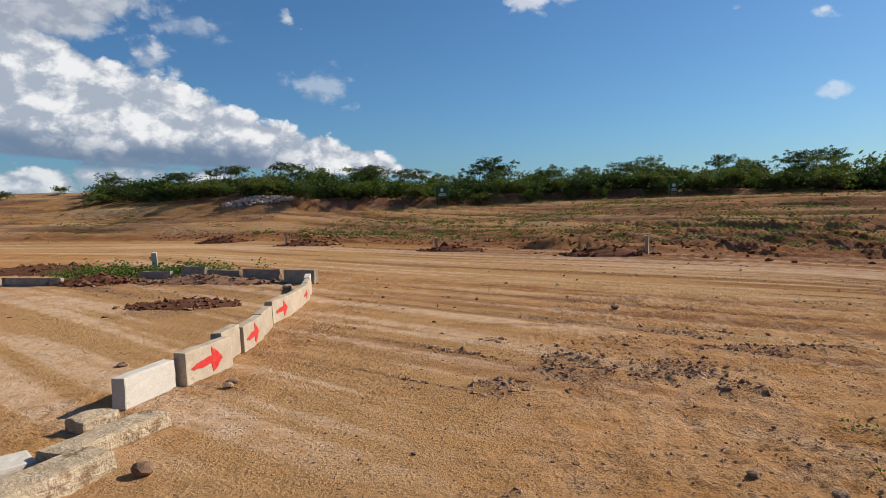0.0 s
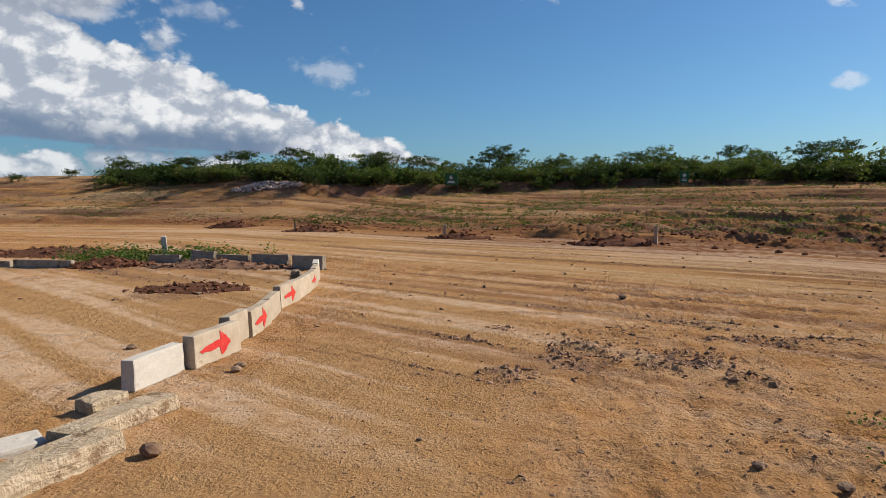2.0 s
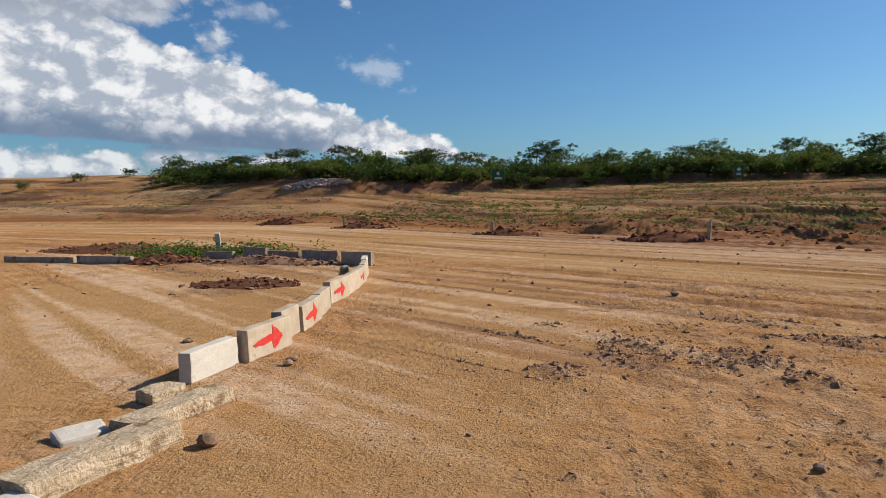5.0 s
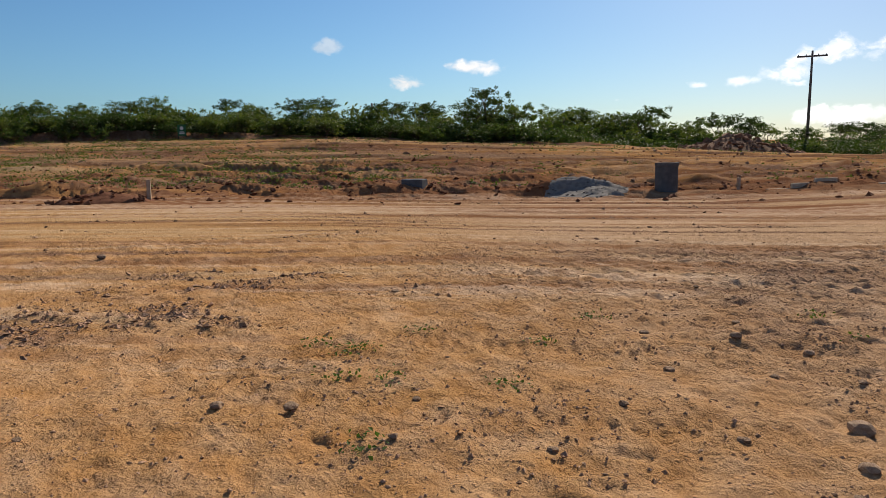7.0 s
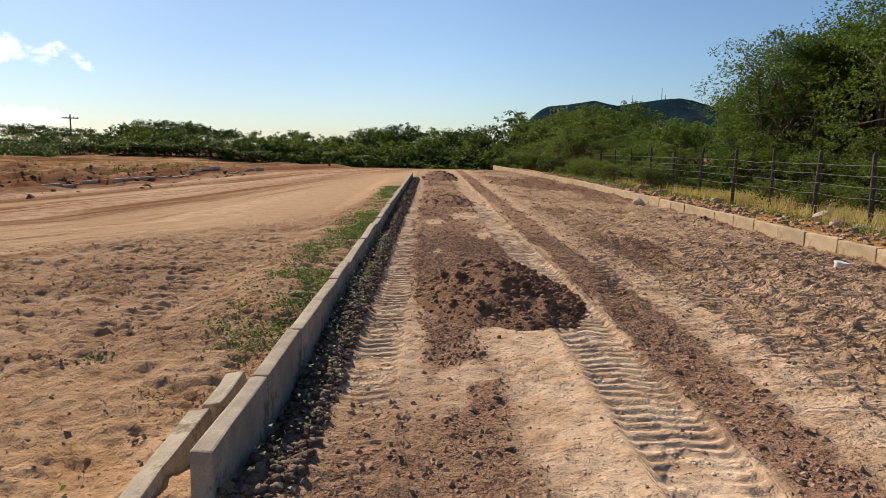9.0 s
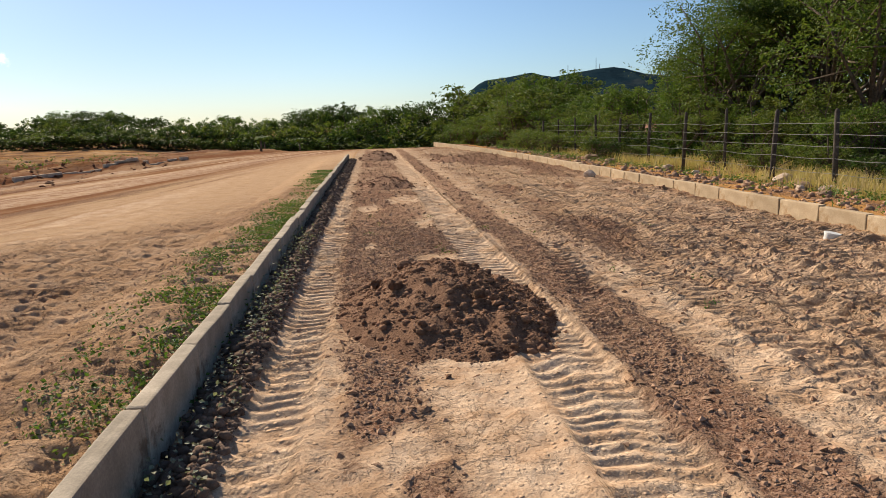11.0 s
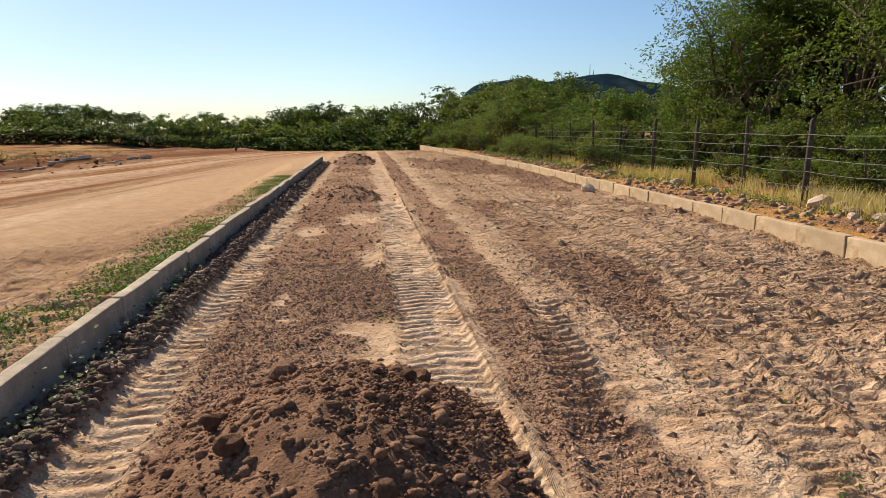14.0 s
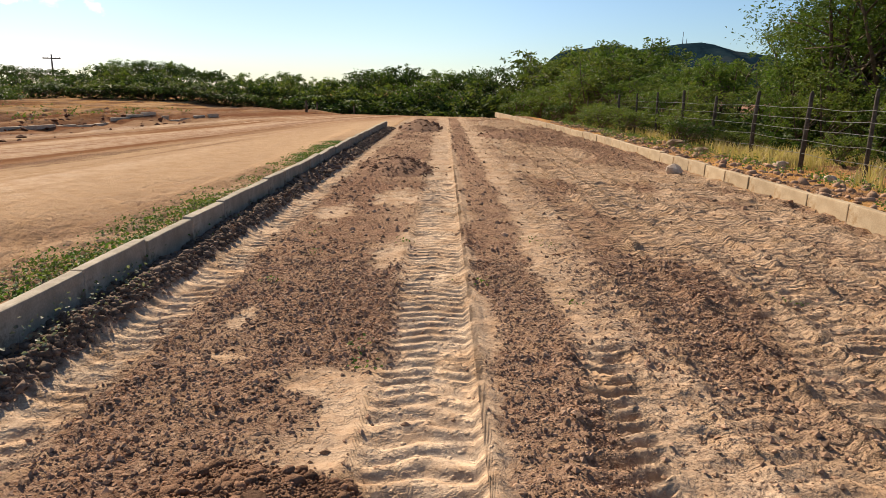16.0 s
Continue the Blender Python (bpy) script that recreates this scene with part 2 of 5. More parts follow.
    col = N.mix(N.math("MULTIPLY", drag, N.ramp(line, 0.53, 0.63, 0.0, 0.7)), col, (0.54, 0.375, 0.215))
    col = N.mix(N.math("MULTIPLY", red, N.ramp(line, 0.62, 0.52, 0.45, 1.0)), col, N.mix(mid, (0.120, 0.046, 0.024), (0.25, 0.105, 0.052)))
    claymix = N.math("MULTIPLY", clay, N.ramp(N.math("ADD", fine, mid), 0.75, 1.15, 0.45, 1.0))
    col = N.mix(claymix, col, N.mix(N.ramp(mid, 0.3, 0.7), (0.52, 0.360, 0.240), (0.70, 0.535, 0.390)))
    gmask = N.ramp(N.math("ADD", gravel, N.math("ADD", N.math("MULTIPLY", N.math("SUBTRACT", fine, 0.5), 1.6), N.math("MULTIPLY", N.math("SUBTRACT", mid, 0.5), 1.5))), 0.05, 0.95)
    stones = N.mix(N.ramp(tone1, 0.1, 0.9), (0.17, 0.092, 0.063), (0.35, 0.215, 0.152))
    col = N.mix(gmask, col, stones)
    col = N.mix(N.math("MULTIPLY", pebble, N.math("MULTIPLY_ADD", gmask, 0.5, 0.22)), col, N.mix(tone2, (0.20, 0.11, 0.075), (0.52, 0.36, 0.26)))
    col = N.mix(N.ramp(grit, 0.35, 0.7, 0.0, 0.3), col, (0.24, 0.125, 0.066))
    col = N.mix(N.ramp(N.noise(co, 11.0, 6, 0.7), 0.5, 0.72, 0.0, 0.35), col, (0.30, 0.155, 0.080))
    N.l.new(N.mix(1.0, col, (ALBEDO_SCALE * 1.13,) * 3, "MULTIPLY"), b.inputs["Base Color"])
    # relief in metres: crust plates, wheel lugs, grains and stones
    saw = N.math("FRACT", phase)
    ridge = N.math("MINIMUM", N.ramp(saw, 0.0, 0.62), N.ramp(saw, 1.0, 0.80))
    groove = N.ramp(N.noise(co, 2.2, 4, 0.6), 0.36, 0.52)
    h = N.math("MULTIPLY", N.math("MULTIPLY", ridge, lug), N.math("MULTIPLY", groove, 0.048))
    wob = N.math("MULTIPLY_ADD", mid, 5.0, N.math("MULTIPLY", N.noise(co, 1.1, 3, 0.5), 7.0))
    ysep = N.n.new("ShaderNodeSeparateXYZ")
    N.l.new(co, ysep.inputs[0])
    fold = N.math("FRACT", N.math("ADD", N.math("MULTIPLY", ysep.outputs[1], 6.4), wob))
    fold = N.math("MINIMUM", N.ramp(fold, 0.0, 0.6), N.ramp(fold, 1.0, 0.78))
    h = N.math("ADD", h, N.math("MULTIPLY", N.math("MULTIPLY", fold, churn), N.ramp(N.noise(co, 1.7, 4, 0.6), 0.38, 0.54, 0.0, 0.058)))
    plates = N.math("ADD", N.ramp(crumbs, 0.44, 0.50, 0.0, 0.55), N.ramp(crumbs, 0.54, 0.59, 0.0, 0.45))
    smooth = N.math("MULTIPLY_ADD", road, -0.75, 1.0)
    h = N.math("ADD", h, N.math("MULTIPLY", N.math("MULTIPLY", plates, smooth), N.ramp(N.noise(co, 0.9, 4, 0.6), 0.42, 0.60, 0.004, 0.026)))
    h = N.math("ADD", h, N.math("MULTIPLY", N.math("MULTIPLY", fine, N.math("MULTIPLY_ADD", claymix, -0.40, N.math("MULTIPLY_ADD", gmask, 0.35, 0.70))), 0.040))
    h = N.math("ADD", h, N.math("MULTIPLY", N.math("MULTIPLY", grain, N.math("MULTIPLY_ADD", gmask, 0.90, 0.10)), N.math("MULTIPLY_ADD", tone1, 0.016, 0.005)))
    h = N.math("ADD", h, N.math("MULTIPLY", pebble, N.math("MULTIPLY_ADD", gmask, 0.022, 0.009)))
    bumped(N, b, h, 1.0, 1.0)
    return m


def leaf_material(name, c0, c1, c2, trans=0.35):
    m, N, b = material(name, 0.6)
    b.inputs["Specular IOR Level"].default_value = 0.12
    g = N.n.new("ShaderNodeNewGeometry").outputs["Random Per Island"]
    o = N.n.new("ShaderNodeObjectInfo").outputs["Random"]
    co = N.n.new("ShaderNodeTexCoord").outputs["Object"]
    col = N.mix(g, c0, c1)
    col = N.mix(N.ramp(N.noise(co, 1.1, 3), 0.42, 0.72, 0.0, 0.7), col, c2)
    col = N.mix(N.math("MULTIPLY", o, 0.4), col, tuple(v * 0.6 for v in c0))
    N.l.new(col, b.inputs["Base Color"])
    t = N.n.new("ShaderNodeBsdfTranslucent")
    N.l.new(N.mix(1.0, col, (1.1, 1.25, 0.6), "MULTIPLY"), t.inputs[0])
    s = N.n.new("ShaderNodeMixShader")
    s.inputs[0].default_value = trans
    N.l.new(b.outputs[0], s.inputs[1]), N.l.new(t.outputs[0], s.inputs[2])
    N.l.new(s.outputs[0], N.n["Material Output"].inputs[0])
    return m


M_SOIL = soil_material()
M_CLOD = grainy("clod", (0.36, 0.215, 0.14), (0.50, 0.325, 0.22), 9, 80, 0.95, 0.6, 0.01, island=0.35)
M_HEAP = grainy("heap_earth", (0.27, 0.148, 0.094), (0.38, 0.220, 0.142), 5, 55, 0.95, 0.9, 0.03, island=0.4)
# clod earth greyed and darkened in its colour for the kerb's shade
M_FOOT = grainy("shaded_clod", (0.17, 0.115, 0.085), (0.27, 0.19, 0.145), 6, 55, 0.95, 0.7, 0.02, island=0.4)
M_RUBBLE = grainy("pink_rubble", (0.60, 0.45, 0.38), (0.74, 0.60, 0.52), 4, 40, 0.85, 0.5, 0.02, island=0.3)
M_REDCLOD = grainy("red_clod", (0.17, 0.072, 0.042), (0.29, 0.135, 0.08), 6, 55, 0.95, 0.7, 0.02, island=0.4)
M_GREY = grainy("grey_gravel", (0.17, 0.16, 0.155), (0.26, 0.24, 0.225), 8, 60, 0.9, 0.7, 0.02, island=0.4)
M_ROCK = grainy("rock", (0.34, 0.22, 0.145), (0.46, 0.33, 0.235), 4, 40, 0.85, 0.6, 0.02, island=0.3)
M_PALE = grainy("pale_rock", (0.48, 0.35, 0.26), (0.62, 0.50, 0.40), 4, 40, 0.85, 0.6, 0.02, island=0.25)
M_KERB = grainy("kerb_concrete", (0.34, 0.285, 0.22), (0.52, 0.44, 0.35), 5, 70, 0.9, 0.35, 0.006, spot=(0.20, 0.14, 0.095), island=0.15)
M_KERB2 = grainy("warm_concrete", (0.42, 0.31, 0.20), (0.56, 0.43, 0.29), 5, 70, 0.9, 0.35, 0.006, spot=(0.38, 0.25, 0.14), island=0.15)
M_BLOCK = grainy("block_concrete", (0.52, 0.42, 0.31), (0.66, 0.56, 0.44), 4, 60, 0.9, 0.4, 0.006, spot=(0.40, 0.27, 0.16), island=0.12)
M_BLOCKW = grainy("white_concrete", (0.62, 0.57, 0.50), (0.72, 0.67, 0.60), 4, 60, 0.9, 0.3, 0.005, spot=(0.52, 0.45, 0.36))
M_ROUGH = grainy("broken_concrete", (0.56, 0.43, 0.28), (0.72, 0.58, 0.42), 7, 30, 0.95, 1.0, 0.03, spot=(0.30, 0.19, 0.11))
M_RED = grainy("red_paint", (0.62, 0.03, 0.028), (0.72, 0.06, 0.045), 14, 60, 0.7, 0.3, 0.003, spot=(0.60, 0.20, 0.14))
M_DRUM = grainy("grey_concrete_pipe", (0.10, 0.105, 0.115), (0.15, 0.15, 0.16), 5, 40, 0.85, 0.3, 0.006)
M_WOOD = grainy("weathered_wood", (0.060, 0.052, 0.044), (0.115, 0.10, 0.086), 10, 70, 0.85, 0.5, 0.006)
M_STAKE = grainy("pale_stake", (0.42, 0.33, 0.24), (0.55, 0.44, 0.33), 8, 50, 0.85, 0.4, 0.005)
M_POLE = grainy("utility_pole", (0.15, 0.13, 0.115), (0.23, 0.20, 0.18), 3, 30, 0.8, 0.3, 0.01)
M_WIRE = grainy("wire", (0.25, 0.24, 0.23), (0.33, 0.32, 0.30), 30, 90, 0.5, 0.1, 0.001, metal=0.8)
M_BARK = grainy("bark", (0.10, 0.075, 0.055), (0.19, 0.15, 0.115), 12, 50, 0.9, 0.7, 0.02)
M_SIGN = grainy("green_sign", (0.025, 0.13, 0.055), (0.035, 0.16, 0.07), 3, 40, 0.5, 0.1, 0.002)
M_WHITE = grainy("white_plastic", (0.72, 0.72, 0.70), (0.80, 0.80, 0.78), 8, 60, 0.5, 0.1, 0.002)
# distance haze is put into the bluish colour of the hill's rock
M_HILL = grainy("hazy_hill_rock", (0.010, 0.026, 0.040), (0.022, 0.042, 0.052), 0.02, 0.12, 0.95, 0.6, 3.0, spot=(0.036, 0.050, 0.056))
M_HILL.node_tree.nodes["Principled BSDF"].inputs["Specular IOR Level"].default_value = 0.0
M_LEAF = leaf_material("leaf_green", (0.056, 0.098, 0.020), (0.120, 0.166, 0.036), (0.17, 0.18, 0.042), 0.28)
M_LEAF2 = leaf_material("leaf_dark", (0.026, 0.052, 0.014), (0.056, 0.086, 0.022), (0.092, 0.105, 0.026), 0.3)
M_LEAF3 = leaf_material("leaf_olive", (0.070, 0.100, 0.025), (0.125, 0.150, 0.040), (0.175, 0.170, 0.050))
M_WEED = leaf_material("weed_green", (0.06, 0.11, 0.025), (0.11, 0.16, 0.04), (0.16, 0.17, 0.05))
M_DRY = leaf_material("dry_grass", (0.38, 0.28, 0.13), (0.50, 0.38, 0.19), (0.33, 0.27, 0.12), 0.3)
M_FROST = leaf_material("dusty_weed", (0.20, 0.20, 0.15), (0.30, 0.29, 0.22), (0.14, 0.16, 0.09), 0.25)

# ---- ground: one sheet ----


def lattice(ix, iy, seed):
    n = (ix * 374761393 + iy * 668265263 + seed * 974711) & 0xFFFFFFFF
    n = ((n ^ (n >> 13)) * 1274126177) & 0xFFFFFFFF
    return ((n ^ (n >> 16)) & 0xFFFF) / 65535.0


def vnoise(x, y, seed=0):
    """Smooth value noise in 0..1 on arrays."""
    fx, fy = np.floor(x), np.floor(y)
    ix, iy = fx.astype(np.int64), fy.astype(np.int64)
    u, v = x - fx, y - fy
    u, v = u * u * (3 - 2 * u), v * v * (3 - 2 * v)
    a, b2 = lattice(ix, iy, seed), lattice(ix + 1, iy, seed)
    c, d = lattice(ix, iy + 1, seed), lattice(ix + 1, iy + 1, seed)
    return (a * (1 - u) + b2 * u) * (1 - v) + (c * (1 - u) + d * u) * v


def fbm(x, y, octaves=4, seed=0):
    s, a, k = 0.0, 0.5, 1.0
    for o in range(octaves):
        s = s + a * vnoise(x * k + 17.3 * o, y * k - 9.1 * o, seed + o)
        a, k = a * 0.5, k * 2.03
    return s / (1 - 0.5**octaves)


def sm(v, lo, hi):
    t = np.clip((v - lo) / (hi - lo), 0, 1)
    return t * t * (3 - 2 * t)


def band(v, lo, hi, soft):
    return sm(v, lo - soft, lo + soft) * (1 - sm(v, hi - soft, hi + soft))


BERM_Y = (-400, -60, -43, -21, -8, 2.2, 6.8, 12, 17.9, 25, 36.6, 48, 60, 400)
BERM_X = (-100, -47, -46, -40, -30.8, -24.4, -19.5, -15.0, -13.4, -11.9, -10.2, -6.5, -2, 60)


def berm_x(y):
    return np.interp(y, BERM_Y, BERM_X)


def field_s(x, y):
    """Metres beyond the far edge of the road, at about right angles to it."""
    return (berm_x(y) - x) * np.interp(y, (4, 24), (0.79, 0.96))


def right_kerb_x(y):
    return np.interp(y, (-20, 26, 34, 50, 70), (6.12, 6.12, 5.75, 4.75, 3.2))


# wheel tracks: middle, half width, lug spacing, sideways drift a metre, depth, paleness, from y, to y
TREADS = ((-0.66, 0.24, 0.135, 0.0, 0.7, 0.85, -3, 40), (1.12, 0.25, 0.125, 0.0, 0.68, 0.9, -3, 40), (2.02, 0.15, 0.14, 0.14, 1.6, 0.25, 4.6, 8.3), (2.75, 0.22, 0.14, 0.01, 0.8, 0.5, -3, 40),
          (3.28, 0.22, 0.15, 0.012, 0.9, 0.4, -3, 40), (3.85, 0.24, 0.135, 0.0, 0.9, 0.45, -3, 40), (4.45, 0.24, 0.15, -0.005, 0.9, 0.35, -3, 40), (5.1, 0.26, 0.145, 0.0, 0.8, 0.4, -3, 40))


EXTRA = {}


def shape(x, y):
    """Height and the four soil weights at points of the plan (arrays)."""
    x, y = np.asarray(x, float), np.asarray(y, float)
    s = field_s(x, y)
    amp = np.interp(y, (-80, -45, -28, -15, 5, 13, 34, 45, 60), (4.3, 4.1, 3.6, 2.55, 2.25, 2.1, 1.2, 0.5, 0.0))
    z = amp * sm(s, -2, np.interp(y, (-25, -5), (18, 30))) + 0.05 * sm(s, 0.3, 1.6) * (1 - sm(s, 3, 12))
    # the plain ends and falls away ahead
    drop = sm(y + 0.15 * x, 46, 72)
    z = z - 2.0 * drop * (1 - sm(s, 4, 30))
    rk = right_kerb_x(y)
    strip = band(x, -0.95, 6.12, 0.12) * sm(y, -9, -2) * (1 - sm(y, 40, 55))
    beyond = sm(x, rk + 0.1, rk + 0.35)
    z = z + beyond * (0.14 - 0.42 * sm(x, rk + 0.8, rk + 4.5))
    near = np.exp(-((x + 1) ** 2 + (y - 3) ** 2) / 30.0**2)
    # roughness of the different surfaces
    road = band(s, -10.3, -1.8, 1.2) * sm(y, -40, -15)
    road = np.maximum(road, band(y, -6.2, -3.6, 0.5) * band(x, -13, -2.0, 1.0) * 0.8)
    road = np.maximum(road, band(s, -8.0, -1.5, 1.2))
    road = np.maximum(road, band(x, -14.0, -3.0, 1.5) * band(y, -14.5, -7.7, 1.0))
    road = road * (1 - strip) * (1 - beyond) * (1 - sm(s, -2.2, -0.8))
    n1, n2, n3 = fbm(x * 0.8, y * 0.8, 3, 3), fbm(x * 3.3, y * 3.3, 3, 11), fbm(x * 9.0, y * 9.0, 2, 23)
    rough = np.clip(1 - 0.8 * road, 0, 1)
    steps = n2 * 7.0
    crust = (np.floor(steps) + sm(steps - np.floor(steps), 0.35, 0.7)) / 7.0
    fine = fbm(x * 17.0, y * 17.0, 2, 27)
    st2 = n3 * 6.0
    crust2 = (np.floor(st2) + sm(st2 - np.floor(st2), 0.3, 0.75)) / 6.0
    an = fbm(x * 2.4 + 1.5 * n1, y * 6.0, 3, 15) * 6.0
    aniso = (np.floor(an) + sm(an - np.floor(an), 0.45, 0.75)) / 6.0
    fold = np.abs(2 * fbm(x * 2.1 + 5, y * 2.1, 3, 13) - 1)
    left = (1 - strip) * (1 - beyond) * (1 - sm(s, -2, 0))
    z = z + left * rough * (0.05 * (n1 - 0.5) + 0.032 * (crust - 0.5) + 0.036 * (aniso - 0.5) - 0.018 * sm(-fold, -0.12, 0.0) * sm(n1, 0.4, 0.6) + 0.036 * (crust2 - 0.5) + 0.024 * (fine - 0.5)) * (0.35 + 0.65 * near) * (1 + 0.55 * sm(y, 0.5, 3.0) * sm(x, -9.5, -6.0))
    # a wheel track that curves across the trodden yard
    rr = np.hypot(x + 9.2, y - 4.6)
    for rad in (6.4, 7.9):
        tw = rr - rad - 0.15 * (n1 - 0.5)
        tm = band(tw, -0.2, 0.2, 0.05) * left * (1 - 0.6 * road) * sm(x, -9, -6) * sm(y, -5, -1) * (1 - sm(y, 6, 9))
        tp = (np.arctan2(y - 4.6, x + 9.2) * rad + 0.3 * np.abs(tw)) / 0.14
        z = z + tm * (0.032 * (np.abs(2 * (tp - np.floor(tp)) - 1) - 0.5) - 0.008)
    along = (y * 0.78 + x * 0.62) * 0.10
    line2 = fbm(along, s * 2.6, 4, 35)
    z = z + left * (1 - sm(s, -1, 0)) * 0.030 * (line2 - 0.5) * sm(s, -30, -4) * (1 - sm(x, -5, -3))
    z = z + left * road * (0.012 * (fbm(x * 0.6 + y * 0.5, (y - x) * 2.0, 3, 41) - 0.5) + 0.006 * (n3 - 0.5))
    # banked earth against the outside of the near kerb
    z = z + 0.17 * band(x, -2.2, -1.0, 0.45) * sm(y, 2.6, 5.5) * (1 - sm(y, 29, 33))
    # strip: wheel treads, clods, ruts
    xw = x + 0.30 * (n1 - 0.5) + 0.16 * (n2 - 0.5)
    clay = 0.62 * band(x, -0.8, 2.6, 0.3) + 0.42 * sm(x, 2.3, 3.0) + 0.45 * (n1 - 0.45)
    gravel = np.zeros_like(z)
    zs = 0.03 * (n1 - 0.5) + 0.028 * (crust2 - 0.5) + 0.016 * (fine - 0.5)
    cloddy = sm(x, 1.7, 3.2)
    zs = zs + cloddy * (0.05 * (crust - 0.5) + 0.08 * (aniso - 0.5) + 0.066 * (crust2 - 0.5) + 0.03 * (fine - 0.5) + 0.05 * (n1 - 0.5) + 0.045 * (np.abs(2 * ((y + 0.7 * (n1 - 0.5) + 0.35 * (n2 - 0.5) + 0.12 * x) / 0.17 - np.floor((y + 0.7 * (n1 - 0.5) + 0.35 * (n2 - 0.5) + 0.12 * x) / 0.17)) - 1) - 0.5) * sm(fbm(x * 0.8, y * 0.5, 2, 19), 0.4, 0.55))
    wob = 0.10 * (vnoise(y * 0.35, y * 0 + 3.0, 5) - 0.5)
    phase, lug = y / 0.14, np.zeros_like(z)
    for k, (xc, half, lam, drift, deep, pale, y0, y1) in enumerate(TREADS):
        xx = x - xc - (wob if k != 1 else 0.3 * wob) - drift * (y - 7.5)
        m = band(xx, -half, half, 0.04) * band(y, y0, y1, 0.25)
        faint = sm(fbm(x * 0.9 + k * 7, y * 0.45, 3, 60 + k), 0.26, 0.44)
        ph = (y + (0.55 * np.abs(xx) - 0.25 * xx * xx / half) * (1 if k % 2 else -1) + 0.32 * (n1 - 0.5) + 0.12 * (n2 - 0.5)) / lam
        saw = ph - np.floor(ph)
        ridge = np.minimum(saw / 0.75, (1 - saw) / 0.25)
        zs = zs * (1 - 0.6 * m) + m * (faint * 0.030 * deep * (ridge - 0.45) - 0.012)
        zs = zs + 0.016 * band(np.abs(xx), half, half + 0.08, 0.03) * band(y, y0, y1, 0.25)
        phase = np.where(m > 0.02, ph, phase)
        lug = np.maximum(lug, m * (0.3 + 0.7 * faint) * deep)
        clay = np.maximum(clay, m * pale * (0.35 + 0.65 * faint))
    lug = lug * strip
    # the sharp lip beside the clearest track, and the smooth pale rut
    zs = zs + 0.022 * band(x - 0.3 * wob, 1.36, 1.44, 0.025) * sm(y, 2, 5)
    clay = np.maximum(clay, band(x - 0.02 * (y - 8), 2.28, 2.56, 0.08) * 0.8)
    lo_x, hi_x = np.interp(y, (4, 7), (-0.24, -0.46)), np.interp(y, (4.5, 6.5), (0.28, 0.86))
    mix1 = fbm(x * 1.3, y * 0.6, 4, 77)
    gravel = np.maximum(gravel, sm(xw, lo_x - 0.14, lo_x + 0.14) * (1 - sm(xw, hi_x - 0.12, hi_x + 0.12)) * (0.62 + 1.0 * (mix1 - 0.45)))
    clay = np.maximum(clay, (1 - sm(y, 5, 6.5)) * band(xw, 0.34, 0.84, 0.12) * 0.85)
    gravel = np.maximum(gravel, band(xw, 1.46, 1.98, 0.08) * (0.72 + 0.5 * (n1 - 0.5)))
    gravel = np.maximum(gravel, cloddy * (0.12 + 0.66 * sm(fbm(x * 0.75, y * 0.32, 4, 91), 0.46, 0.62)))
    gravel = np.maximum(gravel, band(xw, -0.8, 0.25, 0.12) * (1 - sm(y, 1.6, 3.2)) * 0.75)
    # dried pale patches in the gravel
    for px, py, rx, ry in ((-0.09, 8.55, 0.07, 0.40), (0.0, 7.93, 0.20, 0.09), (0.62, 7.68, 0.36, 0.24), (0.76, 7.2, 0.20, 0.40), (-0.35, 3.9, 0.16, 0.6), (-0.05, 2.8, 0.14, 0.4),
                           (1.1, 2.6, 0.35, 1.4), (0.1, 3.1, 0.12, 0.3), (0.7, 10.4, 0.25, 0.5), (-0.1, 12.6, 0.25, 0.8), (0.5, 14.0, 0.4, 0.7)):
        q = np.sqrt(((x - px) / rx) ** 2 + ((y - py) / ry) ** 2) + 1.4 * (n2 - 0.5) + 0.8 * (n1 - 0.5) + 0.6 * (n3 - 0.5)
        mk = 1 - sm(q, 0.5, 1.25)
        clay, gravel = np.maximum(clay, mk * 0.8), gravel * (1 - 0.85 * mk)
    zs = zs + 0.012 * gravel * (n3 - 0.5) * 2
    # spoil along the inner foot of the near kerb
    foot = band(x, -1.06, -0.80, 0.09) * sm(y, 0.8, 1.6) * (1 - sm(y, 30, 33))
    zs = zs + foot * (0.03 + 0.09 * (n2 - 0.2))
    gravel = np.maximum(gravel, foot)
    z = z + strip * zs
    clay, gravel = clay * strip, gravel * strip
    # spoil behind the far kerb
    z = z + beyond * (0.06 * (n2 - 0.5) + 0.04 * (n1 - 0.5)) * (1 - sm(x, 20, 40))
    gravel = np.maximum(gravel, beyond * (1 - sm(x, rk + 1.0, rk + 2.6)) * 0.6 * sm(n1, 0.4, 0.55))
    farther = left * (1 - sm(x, -5.5, -3.5))
    clay = np.maximum(clay, farther * 0.7 * sm(line2, 0.55, 0.68))
    gravel = np.maximum(gravel, farther * 0.55 * (1 - sm(line2, 0.34, 0.43)))
    gravel = np.maximum(gravel, left * (1 - road) * (0.13 + 0.25 * sm(y, 1.0, 3.5)) * sm(n1, 0.46, 0.66))
    clay = np.maximum(clay, left * (1 - road) * near * (0.20 + 0.6 * (n2 - 0.5)))
    z = z + 0.10 * np.exp(-(((x + 1.25) / 0.55) ** 2 + ((y - 1.15) / 0.5) ** 2))
    gravel = np.maximum(gravel, beyond * sm(x, 10.0, 12.5))
    red = beyond * sm(x, 11, 13) * 0.8
